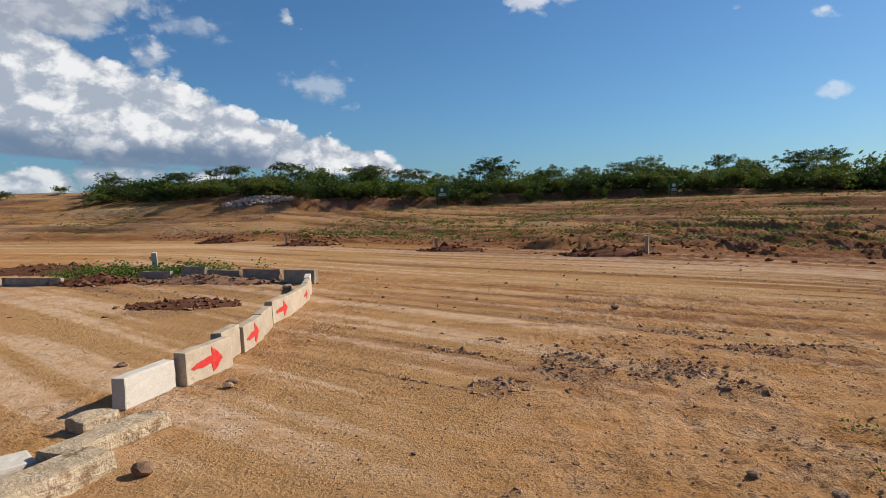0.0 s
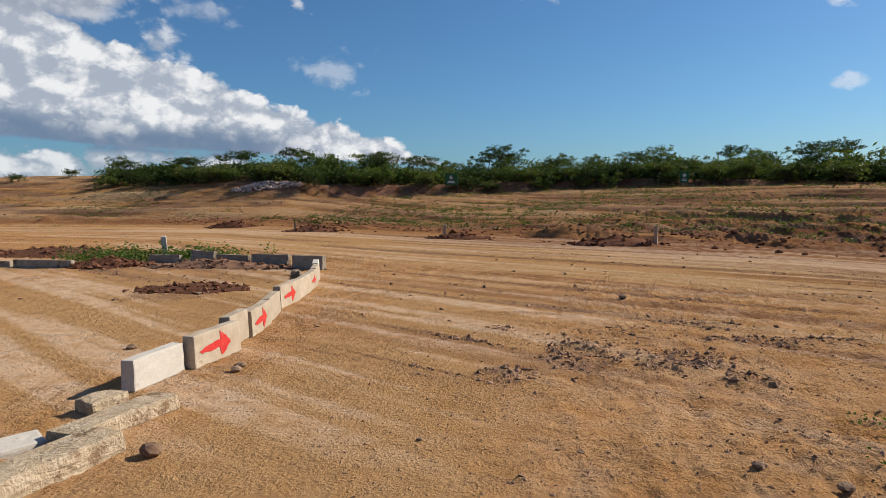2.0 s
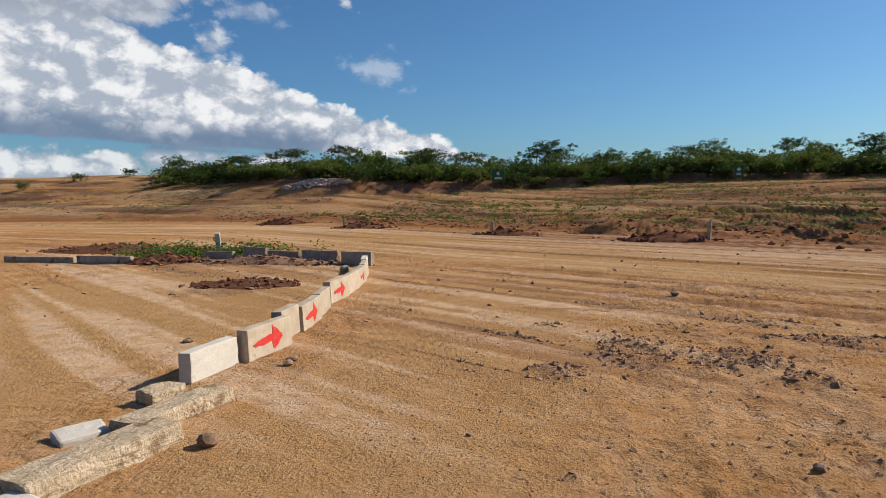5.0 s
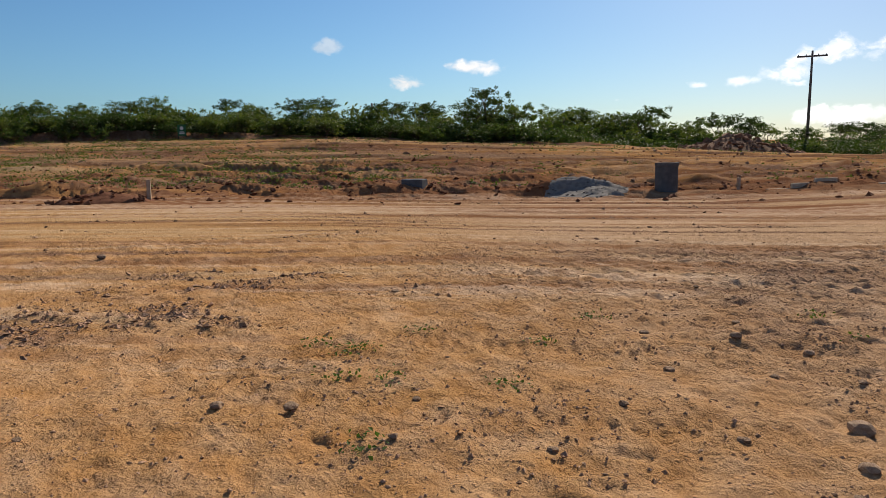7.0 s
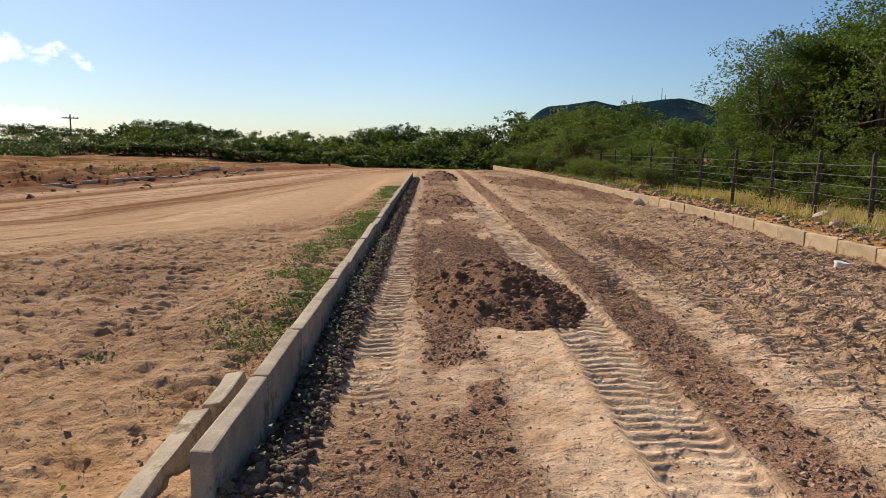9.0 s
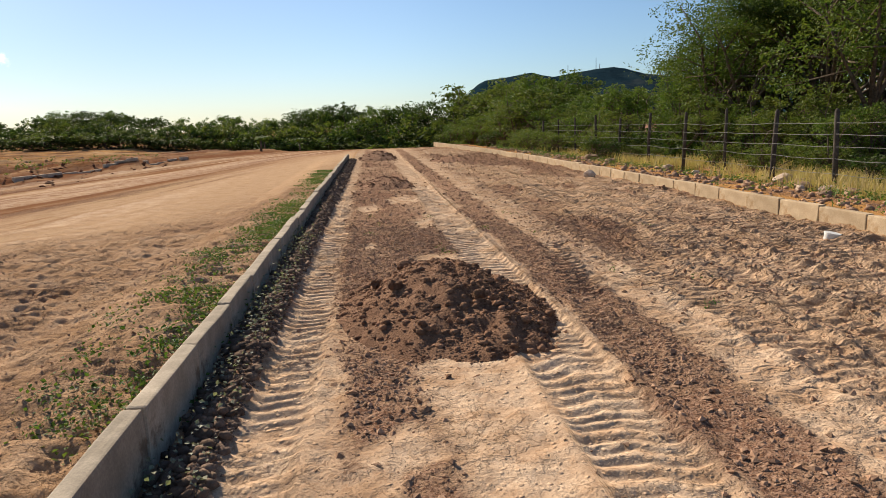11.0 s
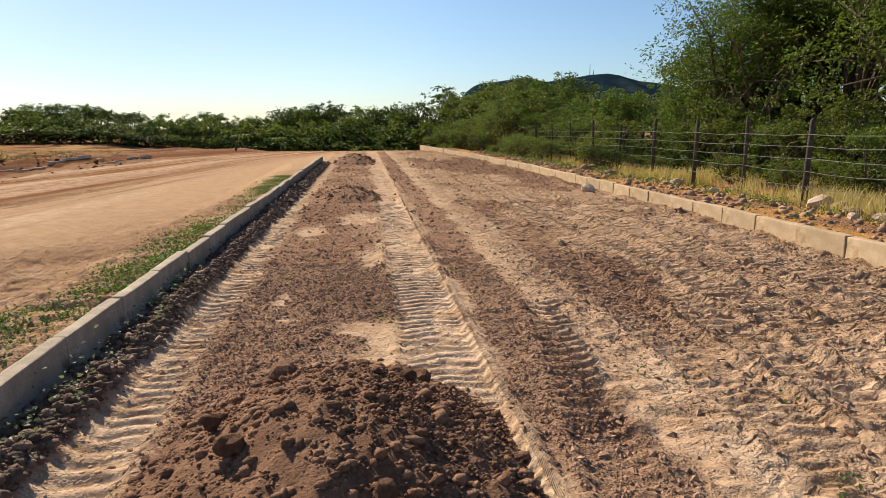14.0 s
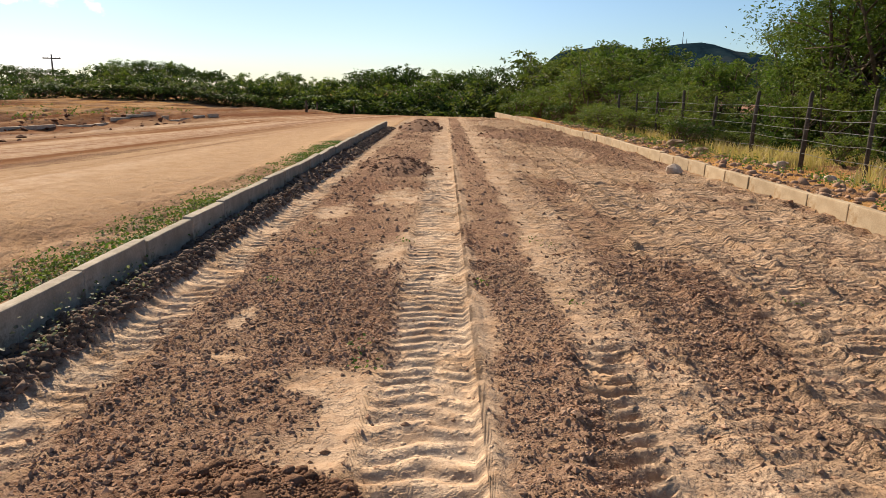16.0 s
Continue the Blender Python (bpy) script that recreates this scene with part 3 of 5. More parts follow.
    # scraped loose patches in the open yard
    for px, py, rx, ry, a in ((-6.45, -3.75, 0.35, 0.38, 1), (-7.3, -3.1, 0.75, 0.5, .8), (-7.1, -2.0, 0.6, 0.6, .9), (-6.5, -1.6, 0.22, 0.4, .9), (-8.3, -0.7, 0.30, 0.9, .9),
                              (-9.9, -4.0, 0.10, 1.0, .8), (-12.6, -1.8, .5, .4, .8), (-8.6, -4.0, .3, .25, .7), (-3.3, -0.9, 0.3, 1.3, .5), (-11.5, -10.2, 1.2, 0.9, .9),
                              (-13.6, -11.3, 0.9, 2.2, .8), (-15.8, -13.2, 1.1, 3.6, .9), (-19.0, -15.5, 1.2, 3.5, .6), (-12.0, 1.5, .5, 2.0, .6), (-13.5, 4.5, .5, 3.0, .6)):
        q = np.sqrt(((x - px) / rx) ** 2 + ((y - py) / ry) ** 2) + 1.3 * (n2 - 0.5)
        mk = (1 - sm(q, 0.55, 1.2)) * a
        gravel = np.maximum(gravel, mk * 0.45)
        z = z + mk * (0.05 * n2 + 0.02 * (n3 - 0.5))
    # lines dragged along the far edge of the road and furrows across the field
    tread = band(s, -7.0, -0.5, 1.0)
    streak = fbm((x + y * 0.0) * 0.12, s * 1.5, 4, 33)
    red = red + sm(s, np.interp(y, (-10, 6), (-4.5, -8.0)), np.interp(y, (-10, 6), (-2.0, -4.5))) * (1 - sm(s, 6.5, 9.5)) * (0.40 + 0.65 * sm(streak + 0.25 * (n1 - 0.5), 0.34, 0.58)) * sm(y, -30, -4) * 0.9
    red = np.maximum(red, band(s, -0.3, 2.0, 0.5) * 0.75)
    z = z + tread * 0.05 * (streak - 0.5) * (1 - sm(y, 30, 45))
    lumps = fbm((y + x) * 0.45, s * 1.2, 3, 37) * 6.0
    lumps = (np.floor(lumps) + sm(lumps - np.floor(lumps), 0.2, 0.6)) / 6.0
    z = z + band(s, -1.0, 11.0, 1.0) * sm(y, -12, 2) * (1 - sm(y, 34, 44)) * 0.55 * (lumps - 0.5)
    infield = sm(s, 0.4, 2.0)
    fur = fbm((y + x) * 0.07, s * 1.05, 4, 29)
    z = z + infield * (1 - sm(s, 45, 60)) * (0.50 * (fur - 0.5) + 0.10 * (n1 - 0.5))
    clay = np.maximum(clay, infield * 0.30 * sm(fur, 0.54, 0.66))
    gravel = np.maximum(gravel, infield * (0.20 + 0.40 * (1 - sm(fur, 0.40, 0.52))))
    red = np.maximum(red, infield * (0.30 + 0.45 * (1 - sm(fur, 0.44, 0.58))) * sm(y, -8, 8) * (1 - 0.5 * sm(y, 12, 22)) * (1 - 0.5 * sm(s, 8, 22)))
    lump = vnoise(x * 0.9, y * 0.9, 51) * vnoise(x * 0.21, y * 0.21, 52)
    z = z + band(s, 0.2, 1.7, 0.4) * (0.05 + 0.75 * np.maximum(lump - 0.22, 0)) * sm(np.abs(y - 60), 10, 25)
    clay = np.maximum(clay, band(s, -1.9, -1.2, 0.15) * 0.8 * sm(y, 13, 18) * (1 - sm(y, 40, 46)))
    clay = np.maximum(clay, tread * 0.6 * sm(streak, 0.58, 0.68))
    # cut bank at the foot of the scrub
    reach = np.hypot(x, y + 3) + 2.0 * (vnoise(x * 0.11, y * 0.11, 75) - 0.5)
    bank = sm(reach, 57.2, 58.0) * (0.25 + 0.65 * vnoise(x * 0.07, y * 0.07, 71)) * sm(s, 6, 10) * (1 - sm(y, 34, 42))
    z = z + bank
    red = np.maximum(red, band(reach, 57.0, 58.8, 0.4) * sm(s, 6, 10) * (1 - sm(y, 34, 42)))
    EXTRA["rows"] = (s, y + 0.6 * x, infield, left * band(s, -17, -0.5, 1.5) * (0.10 + 0.90 * sm(y, -12, -3)) * (1 - sm(x, -6.5, -4.5)))
    # the fourth tread weight is the share of the tan tone
    EXTRA["tread"] = (phase, lug, strip * cloddy * (1 - 0.6 * np.clip(lug, 0, 1)), np.maximum(strip, (1 - strip) * (1 - beyond) * (1 - infield) * (0.12 + 0.83 * sm(y + 0.25 * x, -2.0, 3.5))))
    return z, np.clip(clay, 0, 1), np.clip(gravel, 0, 1), np.clip(road, 0, 1), np.clip(red, 0, 1)


def height(x, y):
    return float(shape(np.array([x]), np.array([y]))[0][0])


def spaced(parts):
    out = []
    for lo, hi, step in parts:
        out += list(np.arange(lo, hi - 1e-6, step))
    return np.array(out)


def outward(start, sign, first, ratio, limit):
    v, st, out = start, first, []
    while v < limit:
        v, st = v + st, st * ratio
        out.append(v)
    return sign * np.array(out)


def make_ground():
    xs = np.concatenate([outward(75, -1, 3, 1.35, 3500)[::-1], spaced([(-75, -40, 0.6), (-40, -18, 0.25), (-18, -8, 0.11), (-8, -5.5, 0.06), (-5.5, -1.3, 0.03), (-1.3, 5, 0.04), (5, 13, 0.08), (13, 34, 0.6)]), outward(34, 1, 1.2, 1.4, 3500)])
    ys = np.concatenate([outward(60, -1, 3, 1.35, 3500)[::-1], spaced([(-60, -20, 0.5), (-20, -8, 0.12), (-8, -3, 0.07), (-3, 1.5, 0.032), (1.5, 4, 0.032), (4, 9.6, 0.023), (9.6, 11, 0.04), (11, 16, 0.07), (16, 40, 0.25), (40, 90, 0.7)]), outward(90, 1, 1.5, 1.35, 3500)])
    X, Y = np.meshgrid(xs, ys)
    Z, clay, gravel, road, red = shape(X.ravel(), Y.ravel())
    nx, ny = len(xs), len(ys)
    me = bpy.data.meshes.new("ground")
    me.vertices.add(nx * ny)
    me.vertices.foreach_set("co", np.stack([X.ravel(), Y.ravel(), Z], 1).astype(np.float32).ravel())
    i = (np.arange(ny - 1)[:, None] * nx + np.arange(nx - 1)[None]).ravel()
    quads = np.stack([i, i + 1, i + nx + 1, i + nx], 1).astype(np.int32)
    me.loops.add(quads.size)
    me.loops.foreach_set("vertex_index", quads.ravel())
    me.polygons.add(len(quads))
    me.polygons.foreach_set("loop_start", np.arange(0, quads.size, 4, dtype=np.int32))
    me.update(calc_edges=True)
    me.polygons.foreach_set("use_smooth", np.ones(len(quads), dtype=bool))
    a = me.attributes.new("soil", "FLOAT_COLOR", "POINT")
    a.data.foreach_set("color", np.stack([clay, gravel, road, red], 1).astype(np.float32).ravel())
    for key, weights in EXTRA.items():
        a = me.attributes.new(key, "FLOAT_COLOR", "POINT")
        a.data.foreach_set("color", np.stack(weights, 1).astype(np.float32).ravel())
    me.materials.append(M_SOIL)
    me.update()
    return tagged(new("ground", me), "bare reddish tan earth with wheel tracks and scraped loose soil", "ground", kind="structure")


make_ground()

# ---- builders ----
rng = random.Random(7)
nrg = np.random.default_rng(11)


def obj(name, verts, faces, mat, parent=None, label="", smooth=False):
    me = bpy.data.meshes.new(name)
    me.from_pydata([tuple(v) for v in verts], [], [tuple(f) for f in faces])
    me.materials.append(mat)
    if smooth:
        me.polygons.foreach_set("use_smooth", np.ones(len(me.polygons), dtype=bool))
    me.update()
    ob = new(name, me)
    if parent is not None:
        ob.parent = parent
    if label:
        ob["label"] = label
    return ob


def part(name, bm, mat, parent=None, label="", smooth=False):
    me = bpy.data.meshes.new(name)
    bm.to_mesh(me)
    bm.free()
    me.materials.append(mat)
    if smooth:
        me.polygons.foreach_set("use_smooth", np.ones(len(me.polygons), dtype=bool))
    ob = new(name, me)
    if parent is not None:
        ob.parent = parent
    if label:
        ob["label"] = label
    return ob


def thing(name, m, label, category, group=""):
    ob = new(name)
    ob.matrix_world = m
    ob.empty_display_size = 0.1
    return tagged(ob, label, category, group)


def scaled(m, sx, sy=None, sz=None):
    return m @ Matrix.Diagonal((sx, sy or sx, sz or sx, 1))


def rough_box(bm, sx, sy, sz, cuts=3, jitter=0.006, top=1.0, bevel=0.012, seed=0, at=(0, 0, 0), m=None):
    """A cast block on its base, with tapered top, worn edges and an uneven skin."""
    old = set(bm.verts)
    made = bmesh.ops.create_cube(bm, size=1.0)["verts"]
    for v in made:
        v.co = Vector((v.co.x * sx, v.co.y * sy * (top if v.co.z > 0 else 1.0), (v.co.z + 0.5) * sz))
    geom = set(made)
    edges = [e for e in bm.edges if e.verts[0] in geom and e.verts[1] in geom]
    res = bmesh.ops.bevel(bm, geom=edges, offset=bevel, segments=2, affect="EDGES", profile=0.6)
    faces = {f for f in bm.faces if all(v in set(res["verts"]) | geom for v in f.verts)}
    ed = {e for f in faces for e in f.edges if e.calc_length() > min(sx, sy, sz) * 0.45}
    if cuts:
        bmesh.ops.subdivide_edges(bm, edges=list(ed), cuts=cuts, use_grid_fill=True)
    r = random.Random(seed)
    off = Vector((r.random() * 50, r.random() * 50, r.random() * 50))
    for v in bm.verts:
        if v in old:
            continue
        n = noise.noise_vector(v.co * 9 + off) * jitter + noise.noise_vector(v.co * 30 + off) * jitter * 0.5
        v.co += n
        v.co.z = max(v.co.z, 0)
        if m is not None:
            v.co = m @ v.co
        v.co += Vector(at)


def tube(bm, pts, radii, sides=6):
    """A tapered limb along points."""
    rings = []
    for i, p in enumerate(pts):
        d = (Vector(pts[min(i + 1, len(pts) - 1)]) - Vector(pts[max(i - 1, 0)])).normalized()
        a = d.orthogonal().normalized()
        b = d.cross(a)
        rings.append([bm.verts.new(Vector(p) + (a * math.cos(t) + b * math.sin(t)) * radii[i]) for t in [2 * math.pi * k / sides for k in range(sides)]])
    for r0, r1 in zip(rings, rings[1:]):
        for k in range(sides):
            bm.faces.new((r0[k], r0[(k + 1) % sides], r1[(k + 1) % sides], r1[k]))
    if radii[0] > 0.002:
        bm.faces.new(list(reversed(rings[0])))
        bm.faces.new(rings[-1])


ICO_V = None


def ico():
    global ICO_V
    if ICO_V is None:
        bm = bmesh.new()
        bmesh.ops.create_icosphere(bm, subdivisions=1, radius=1.0)
        bm.verts.ensure_lookup_table()
        ICO_V = (np.array([v.co[:] for v in bm.verts]), np.array([[v.index for v in f.verts] for f in bm.faces]))
        bm.free()
    return ICO_V


OCT_V = np.array([(1, 0, 0), (-1, 0, 0), (0, 1, 0), (0, -1, 0), (0, 0, 1), (0, 0, -1)], float)
OCT_F = np.array([(0, 2, 4), (2, 1, 4), (1, 3, 4), (3, 0, 4), (2, 0, 5), (1, 2, 5), (3, 1, 5), (0, 3, 5)])


def clods(name, places, sizes, mat, label, category, fine=False, parent=None, sink=0.25):
    """Many small lumps in one mesh, each with its own turn and jagged form."""
    V, F = ico() if fine else (OCT_V, OCT_F)
    n, k = len(places), len(V)
    w = np.asarray(sizes)[:, None, None]
    jit = 1 + (0.20 if fine else 0.30) * nrg.standard_normal((n, k, 1)).clip(-1.2, 1.2)
    st = 0.7 + 0.6 * nrg.random((n, 1, 3))
    st[:, :, 2] *= 0.62
    a = nrg.random(n) * 6.283
    P = V[None] * jit * st * w
    tilt = 0.4 * nrg.standard_normal(n)
    c, s = np.cos(tilt), np.sin(tilt)
    P[:, :, 1], P[:, :, 2] = P[:, :, 1] * c[:, None] - P[:, :, 2] * s[:, None], P[:, :, 1] * s[:, None] + P[:, :, 2] * c[:, None]
    c, s = np.cos(a), np.sin(a)
    P[:, :, 0], P[:, :, 1] = P[:, :, 0] * c[:, None] - P[:, :, 1] * s[:, None], P[:, :, 0] * s[:, None] + P[:, :, 1] * c[:, None]
    P = P + np.asarray(places)[:, None, :]
    P[:, :, 2] += np.asarray(sizes)[:, None] * (0.42 - sink)
    Fs = (F[None] + (np.arange(n) * k)[:, None, None]).reshape(-1, 3)
    ob = obj(name, P.reshape(-1, 3), Fs.tolist(), mat, parent, smooth=fine)
    if parent is None:
        tagged(ob, label, category, kind="stuff")
    else:
        tagged(ob, label, kind="stuff")
    return ob


def scatter(x0, x1, y0, y1, n, lo, hi, keep=None, power=2.5):
    """Random spots on the ground with sizes, fewer large than small."""
    x, y = nrg.uniform(x0, x1, n), nrg.uniform(y0, y1, n)
    z, clay, gravel, road, red = shape(x, y)
    size = lo + (hi - lo) * nrg.random(n) ** power
    ok = np.ones(n, bool) if keep is None else nrg.random(n) < keep(x, y, clay, gravel, road, red)
    return np.stack([x, y, z], 1)[ok], size[ok]


def boulder_mesh(seed, sub=2, rough=0.22):
    bm = bmesh.new()
    bmesh.ops.create_icosphere(bm, subdivisions=sub, radius=0.5)
    r = random.Random(seed)
    off = Vector((r.random() * 90, r.random() * 90, r.random() * 90))
    cuts = [(Vector((r.gauss(0, 1), r.gauss(0, 1), r.gauss(0, 1))).normalized(), r.uniform(0.30, 0.42)) for _ in range(7)]
    for v in bm.verts:
        for d, k in cuts:
            over = v.co.dot(d) - k
            if over > 0:
                v.co -= d * over * 0.9
        v.co += noise.noise_vector(v.co * 3 + off) * rough * 0.5 + noise.noise_vector(v.co * 9 + off) * rough * 0.2
    return bm


BOULDERS = []
for k in range(5):
    bmk = boulder_mesh(k)
    mek = bpy.data.meshes.new("rock")
    bmk.to_mesh(mek)
    bmk.free()
    BOULDERS.append(mek)


def rock(x, y, size, mat, label, category="rock", group="", flat=0.7, name="rock", seed=None):
    s = rng.randrange(5) if seed is None else seed
    me = BOULDERS[s].copy()
    me.materials.clear()
    me.materials.append(mat)
    ob = new(name, me)
    ob.matrix_world = scaled(pose(x, y, height(x, y) + size * flat * 0.27, 0, 0, rng.uniform(0, 360)), size * rng.uniform(0.9, 1.2), size, size * flat)
    return tagged(ob, label, category, group)


# ---- plants ----


def leaves(centres, size, ratio, droop, mat, name, parent, label="", up=0.35):
    """Folded leaf sprays at the given centres: two quads meeting on a midrib."""
    n = len(centres)
    d = nrg.standard_normal((n, 3))
    d[:, 2] = d[:, 2] * 0.6 - droop
    d /= np.linalg.norm(d, axis=1, keepdims=True)
    up_v = nrg.standard_normal((n, 3)) * 0.8 + np.array([0, 0, up + 0.6])
    side = np.cross(d, up_v)
    side /= np.linalg.norm(side, axis=1, keepdims=True) + 1e-6
    nor = np.cross(side, d)
    L = size * nrg.uniform(0.6, 1.35, (n, 1))
    W = L * ratio
    c = np.asarray(centres)
    a, b = c - d * L * 0.5, c + d * L * 0.5
    l, r = c - side * W + nor * W * 0.4, c + side * W + nor * W * 0.4
    V = np.stack([a, l, b, r], 1).reshape(-1, 3)
    i = np.arange(n) * 4
    F = np.concatenate([np.stack([i, i + 2, i + 1], 1), np.stack([i, i + 3, i + 2], 1)])
    return obj(name, V, F.tolist(), mat, parent, label)


def clump_points(n, centre, radius, flat, shell=0.5):
    p = nrg.standard_normal((n, 3))
    p /= np.linalg.norm(p, axis=1, keepdims=True)
    p *= (shell + (1 - shell) * nrg.random((n, 1))) ** 0.8
    return np.asarray(centre) + p * np.array([radius, radius, radius * flat])


def make_tree(name, high, wide, trunk_h, count, leaf, mat, label, category="tree", forks=5, flat=0.6, seed=1, low=False, tight=1.0):
    """Branching trunk and limbs, each limb end carrying an uneven clump of leaf sprays."""
    r = random.Random(seed)
    root = thing(name, pose(0, 0, 0), label, category)
    bm = bmesh.new()
    ends = []
    stems = 3 if low else r.choice((1, 2))
    for s in range(stems):
        a0 = r.uniform(0, 6.28)
        lean = wide * (0.16 if not low else 0.28)
        base = Vector((r.uniform(-0.1, 0.1), r.uniform(-0.1, 0.1), -0.15))
        mid = Vector((math.cos(a0) * lean * 0.4, math.sin(a0) * lean * 0.4, trunk_h * 0.55))
        fork = Vector((math.cos(a0) * lean, math.sin(a0) * lean, trunk_h))
        r0 = 0.018 * high + 0.02
        tube(bm, [base, mid, fork], [r0, r0 * 0.8, r0 * 0.62], 6 if count > 4000 else 4)
        for f in range(forks):
            a = a0 + 6.283 * f / forks + r.uniform(-0.5, 0.5)
            reach = wide * 0.5 * r.uniform(0.45, 0.95)
            rise = high * r.uniform(0.62, 0.93)
            if low:
                rise = high * r.uniform(0.35, 0.9)
            e = Vector((math.cos(a) * reach, math.sin(a) * reach, rise))
            k = fork.lerp(e, 0.5) + Vector((r.uniform(-.2, .2), r.uniform(-.2, .2), 0.12 * high))
            tube(bm, [fork, k, e], [r0 * 0.5, r0 * 0.32, r0 * 0.12], 4 if count > 4000 else 3)
            ends.append(e)
            for g in range(2):
                e2 = k + Vector((r.gauss(0, 0.28) * wide * 0.5, r.gauss(0, 0.28) * wide * 0.5, high * r.uniform(0.02, 0.22)))
                tube(bm, [k, k.lerp(e2, 0.6) + Vector((0, 0, 0.08)), e2], [r0 * 0.26, r0 * 0.16, r0 * 0.06], 3)
                ends.append(e2)
    part("trunk", bm, M_BARK, root, "", True)
    if low:
        for _ in range(7):
            a, q = r.uniform(0, 6.28), r.uniform(0.2, 0.5) * wide
            ends.append(Vector((math.cos(a) * q, math.sin(a) * q, high * r.uniform(0.12, 0.4))))
    pts = []
    per = max(10, int(count / len(ends)))
    for e in ends:
        cr = wide * r.uniform(0.10, 0.19) * tight
        lumps = 5
        for _ in range(lumps):
            o = np.array([r.gauss(0, 0.5) * cr, r.gauss(0, 0.5) * cr, r.gauss(0, 0.4) * cr * flat])
            pts.append(clump_points(per // lumps, np.array(e) + o, cr * r.uniform(0.45, 0.8), flat, 0.25 if tight == 1.0 else 0.4))
    pts = np.concatenate(pts)
    pts[:, 2] = np.clip(pts[:, 2], 0.06 * high, high * 1.05)
    leaves(pts, leaf, 0.20, 0.15, mat, "crown", root)
    return root


def tuft(name, n, high, spread, mat, label, category, parent=None, wide=0.012):
    """A clump of bent blades."""
    V, F = [], []
    for k in range(n):
        a, q = rng.uniform(0, 6.28), spread * rng.random() ** 0.7
        x, y = math.cos(a) * q, math.sin(a) * q
        h, b = high * rng.uniform(0.4, 1.1), rng.uniform(0.05, 0.5) * high
        t = rng.uniform(0, 6.28)
        dx, dy = math.cos(t) * b, math.sin(t) * b
        sx, sy = -math.sin(t) * wide, math.cos(t) * wide
        i = len(V)
        V += [(x - sx, y - sy, 0), (x + sx, y + sy, 0), (x + dx * .35 + sx * .8, y + dy * .35 + sy * .8, h * .6), (x + dx * .35 - sx * .8, y + dy * .35 - sy * .8, h * .6), (x + dx, y + dy, h)]
        F += [(i, i + 1, i + 2, i + 3), (i + 3, i + 2, i + 4)]
    return V, F


def blades(name, spots, n, high, spread, mat, label, category, wide=0.012):
    """Grass over a stretch of ground, one mesh."""
    V, F = [], []
    protos = [tuft("", n, high, spread, mat, "", "", None, wide) for _ in range(6)]
    for x, y, z in spots:
        v, f = protos[rng.randrange(6)]
        s, a = rng.uniform(0.6, 1.25), rng.uniform(0, 6.28)
        c, sn = math.cos(a) * s, math.sin(a) * s
        i = len(V)
        V += [(x + p[0] * c - p[1] * sn, y + p[0] * sn + p[1] * c, z + p[2] * s - 0.01) for p in v]
        F += [tuple(i + k for k in q) for q in f]
    return tagged(obj(name, V, F, mat), label, category, kind="stuff")

# ---- kerbs ----


def kerb_stone_mesh(name, mat, L, w, h, seed, cuts=2, jitter=0.006, top=0.86, bevel=0.014):
    bm = bmesh.new()
    rough_box(bm, w, L, h, cuts, jitter, 1.0, bevel, seed)
    for v in bm.verts:
        v.co.x *= 1 - (1 - top) * max(0.0, v.co.z / h)
    me = bpy.data.meshes.new(name)
    bm.to_mesh(me)
    bm.free()
    me.materials.append(mat)
    return me


def kerb_run(name, label, mat, w, h, L, line, sink, first=None):
    root = thing(name, pose(0, 0, 0), label, "kerb")
    meshes = [kerb_stone_mesh("kerb_stone", mat, L - 0.012, w, h, 40 + k) for k in range(5)]
    for i, (x, y, yaw) in enumerate(line):
        ob = new("kerb_stone", meshes[i % 5])
        ob.parent = root
        z = first(x, y) if first else 0.0
        ob.matrix_basis = pose(x + rng.gauss(0, 0.006), y, z - sink + rng.gauss(0, 0.006), rng.gauss(0, 0.4), rng.gauss(0, 0.5), yaw + rng.gauss(0, 0.4))
    return root


kerb_run("near_kerb", "long row of rough grey concrete kerb stones set on earth", M_KERB, 0.105, 0.43, 0.93, [(-1.12, 1.62 + 0.93 * k, 0) for k in range(33)], 0.13)
line = []
yk = -12.0
while yk < 52:
    xk = float(right_kerb_x(yk)) + 0.07
    slope = (float(right_kerb_x(yk + 0.5)) - float(right_kerb_x(yk - 0.5)))
    line.append((xk, yk, -math.degrees(math.atan(slope))))
    yk += 0.93
kerb_run("far_kerb", "row of warm sand-coloured concrete kerb stones along the strip", M_KERB2, 0.13, 0.33, 0.93, line, 0.12)
# far side of the road: low kerb pieces in the wet earth
kerb_run("roadside_kerb", "broken row of pale kerb stones in dark earth", M_BLOCK, 0.12, 0.30, 0.93,
         [(float(berm_x(yy)) - 0.3, yy, -10) for yy in (17.2, 18.1, 19.0, 21.6, 22.5, 23.4, 25.2, 26.1, 27.0, 28.0, 29.0, 30.0, 31.0, 32.0, 33.0, 34.0, 35.0, 36.0, 37.0, 38.0)], 0.21, lambda x, y: height(x, y))

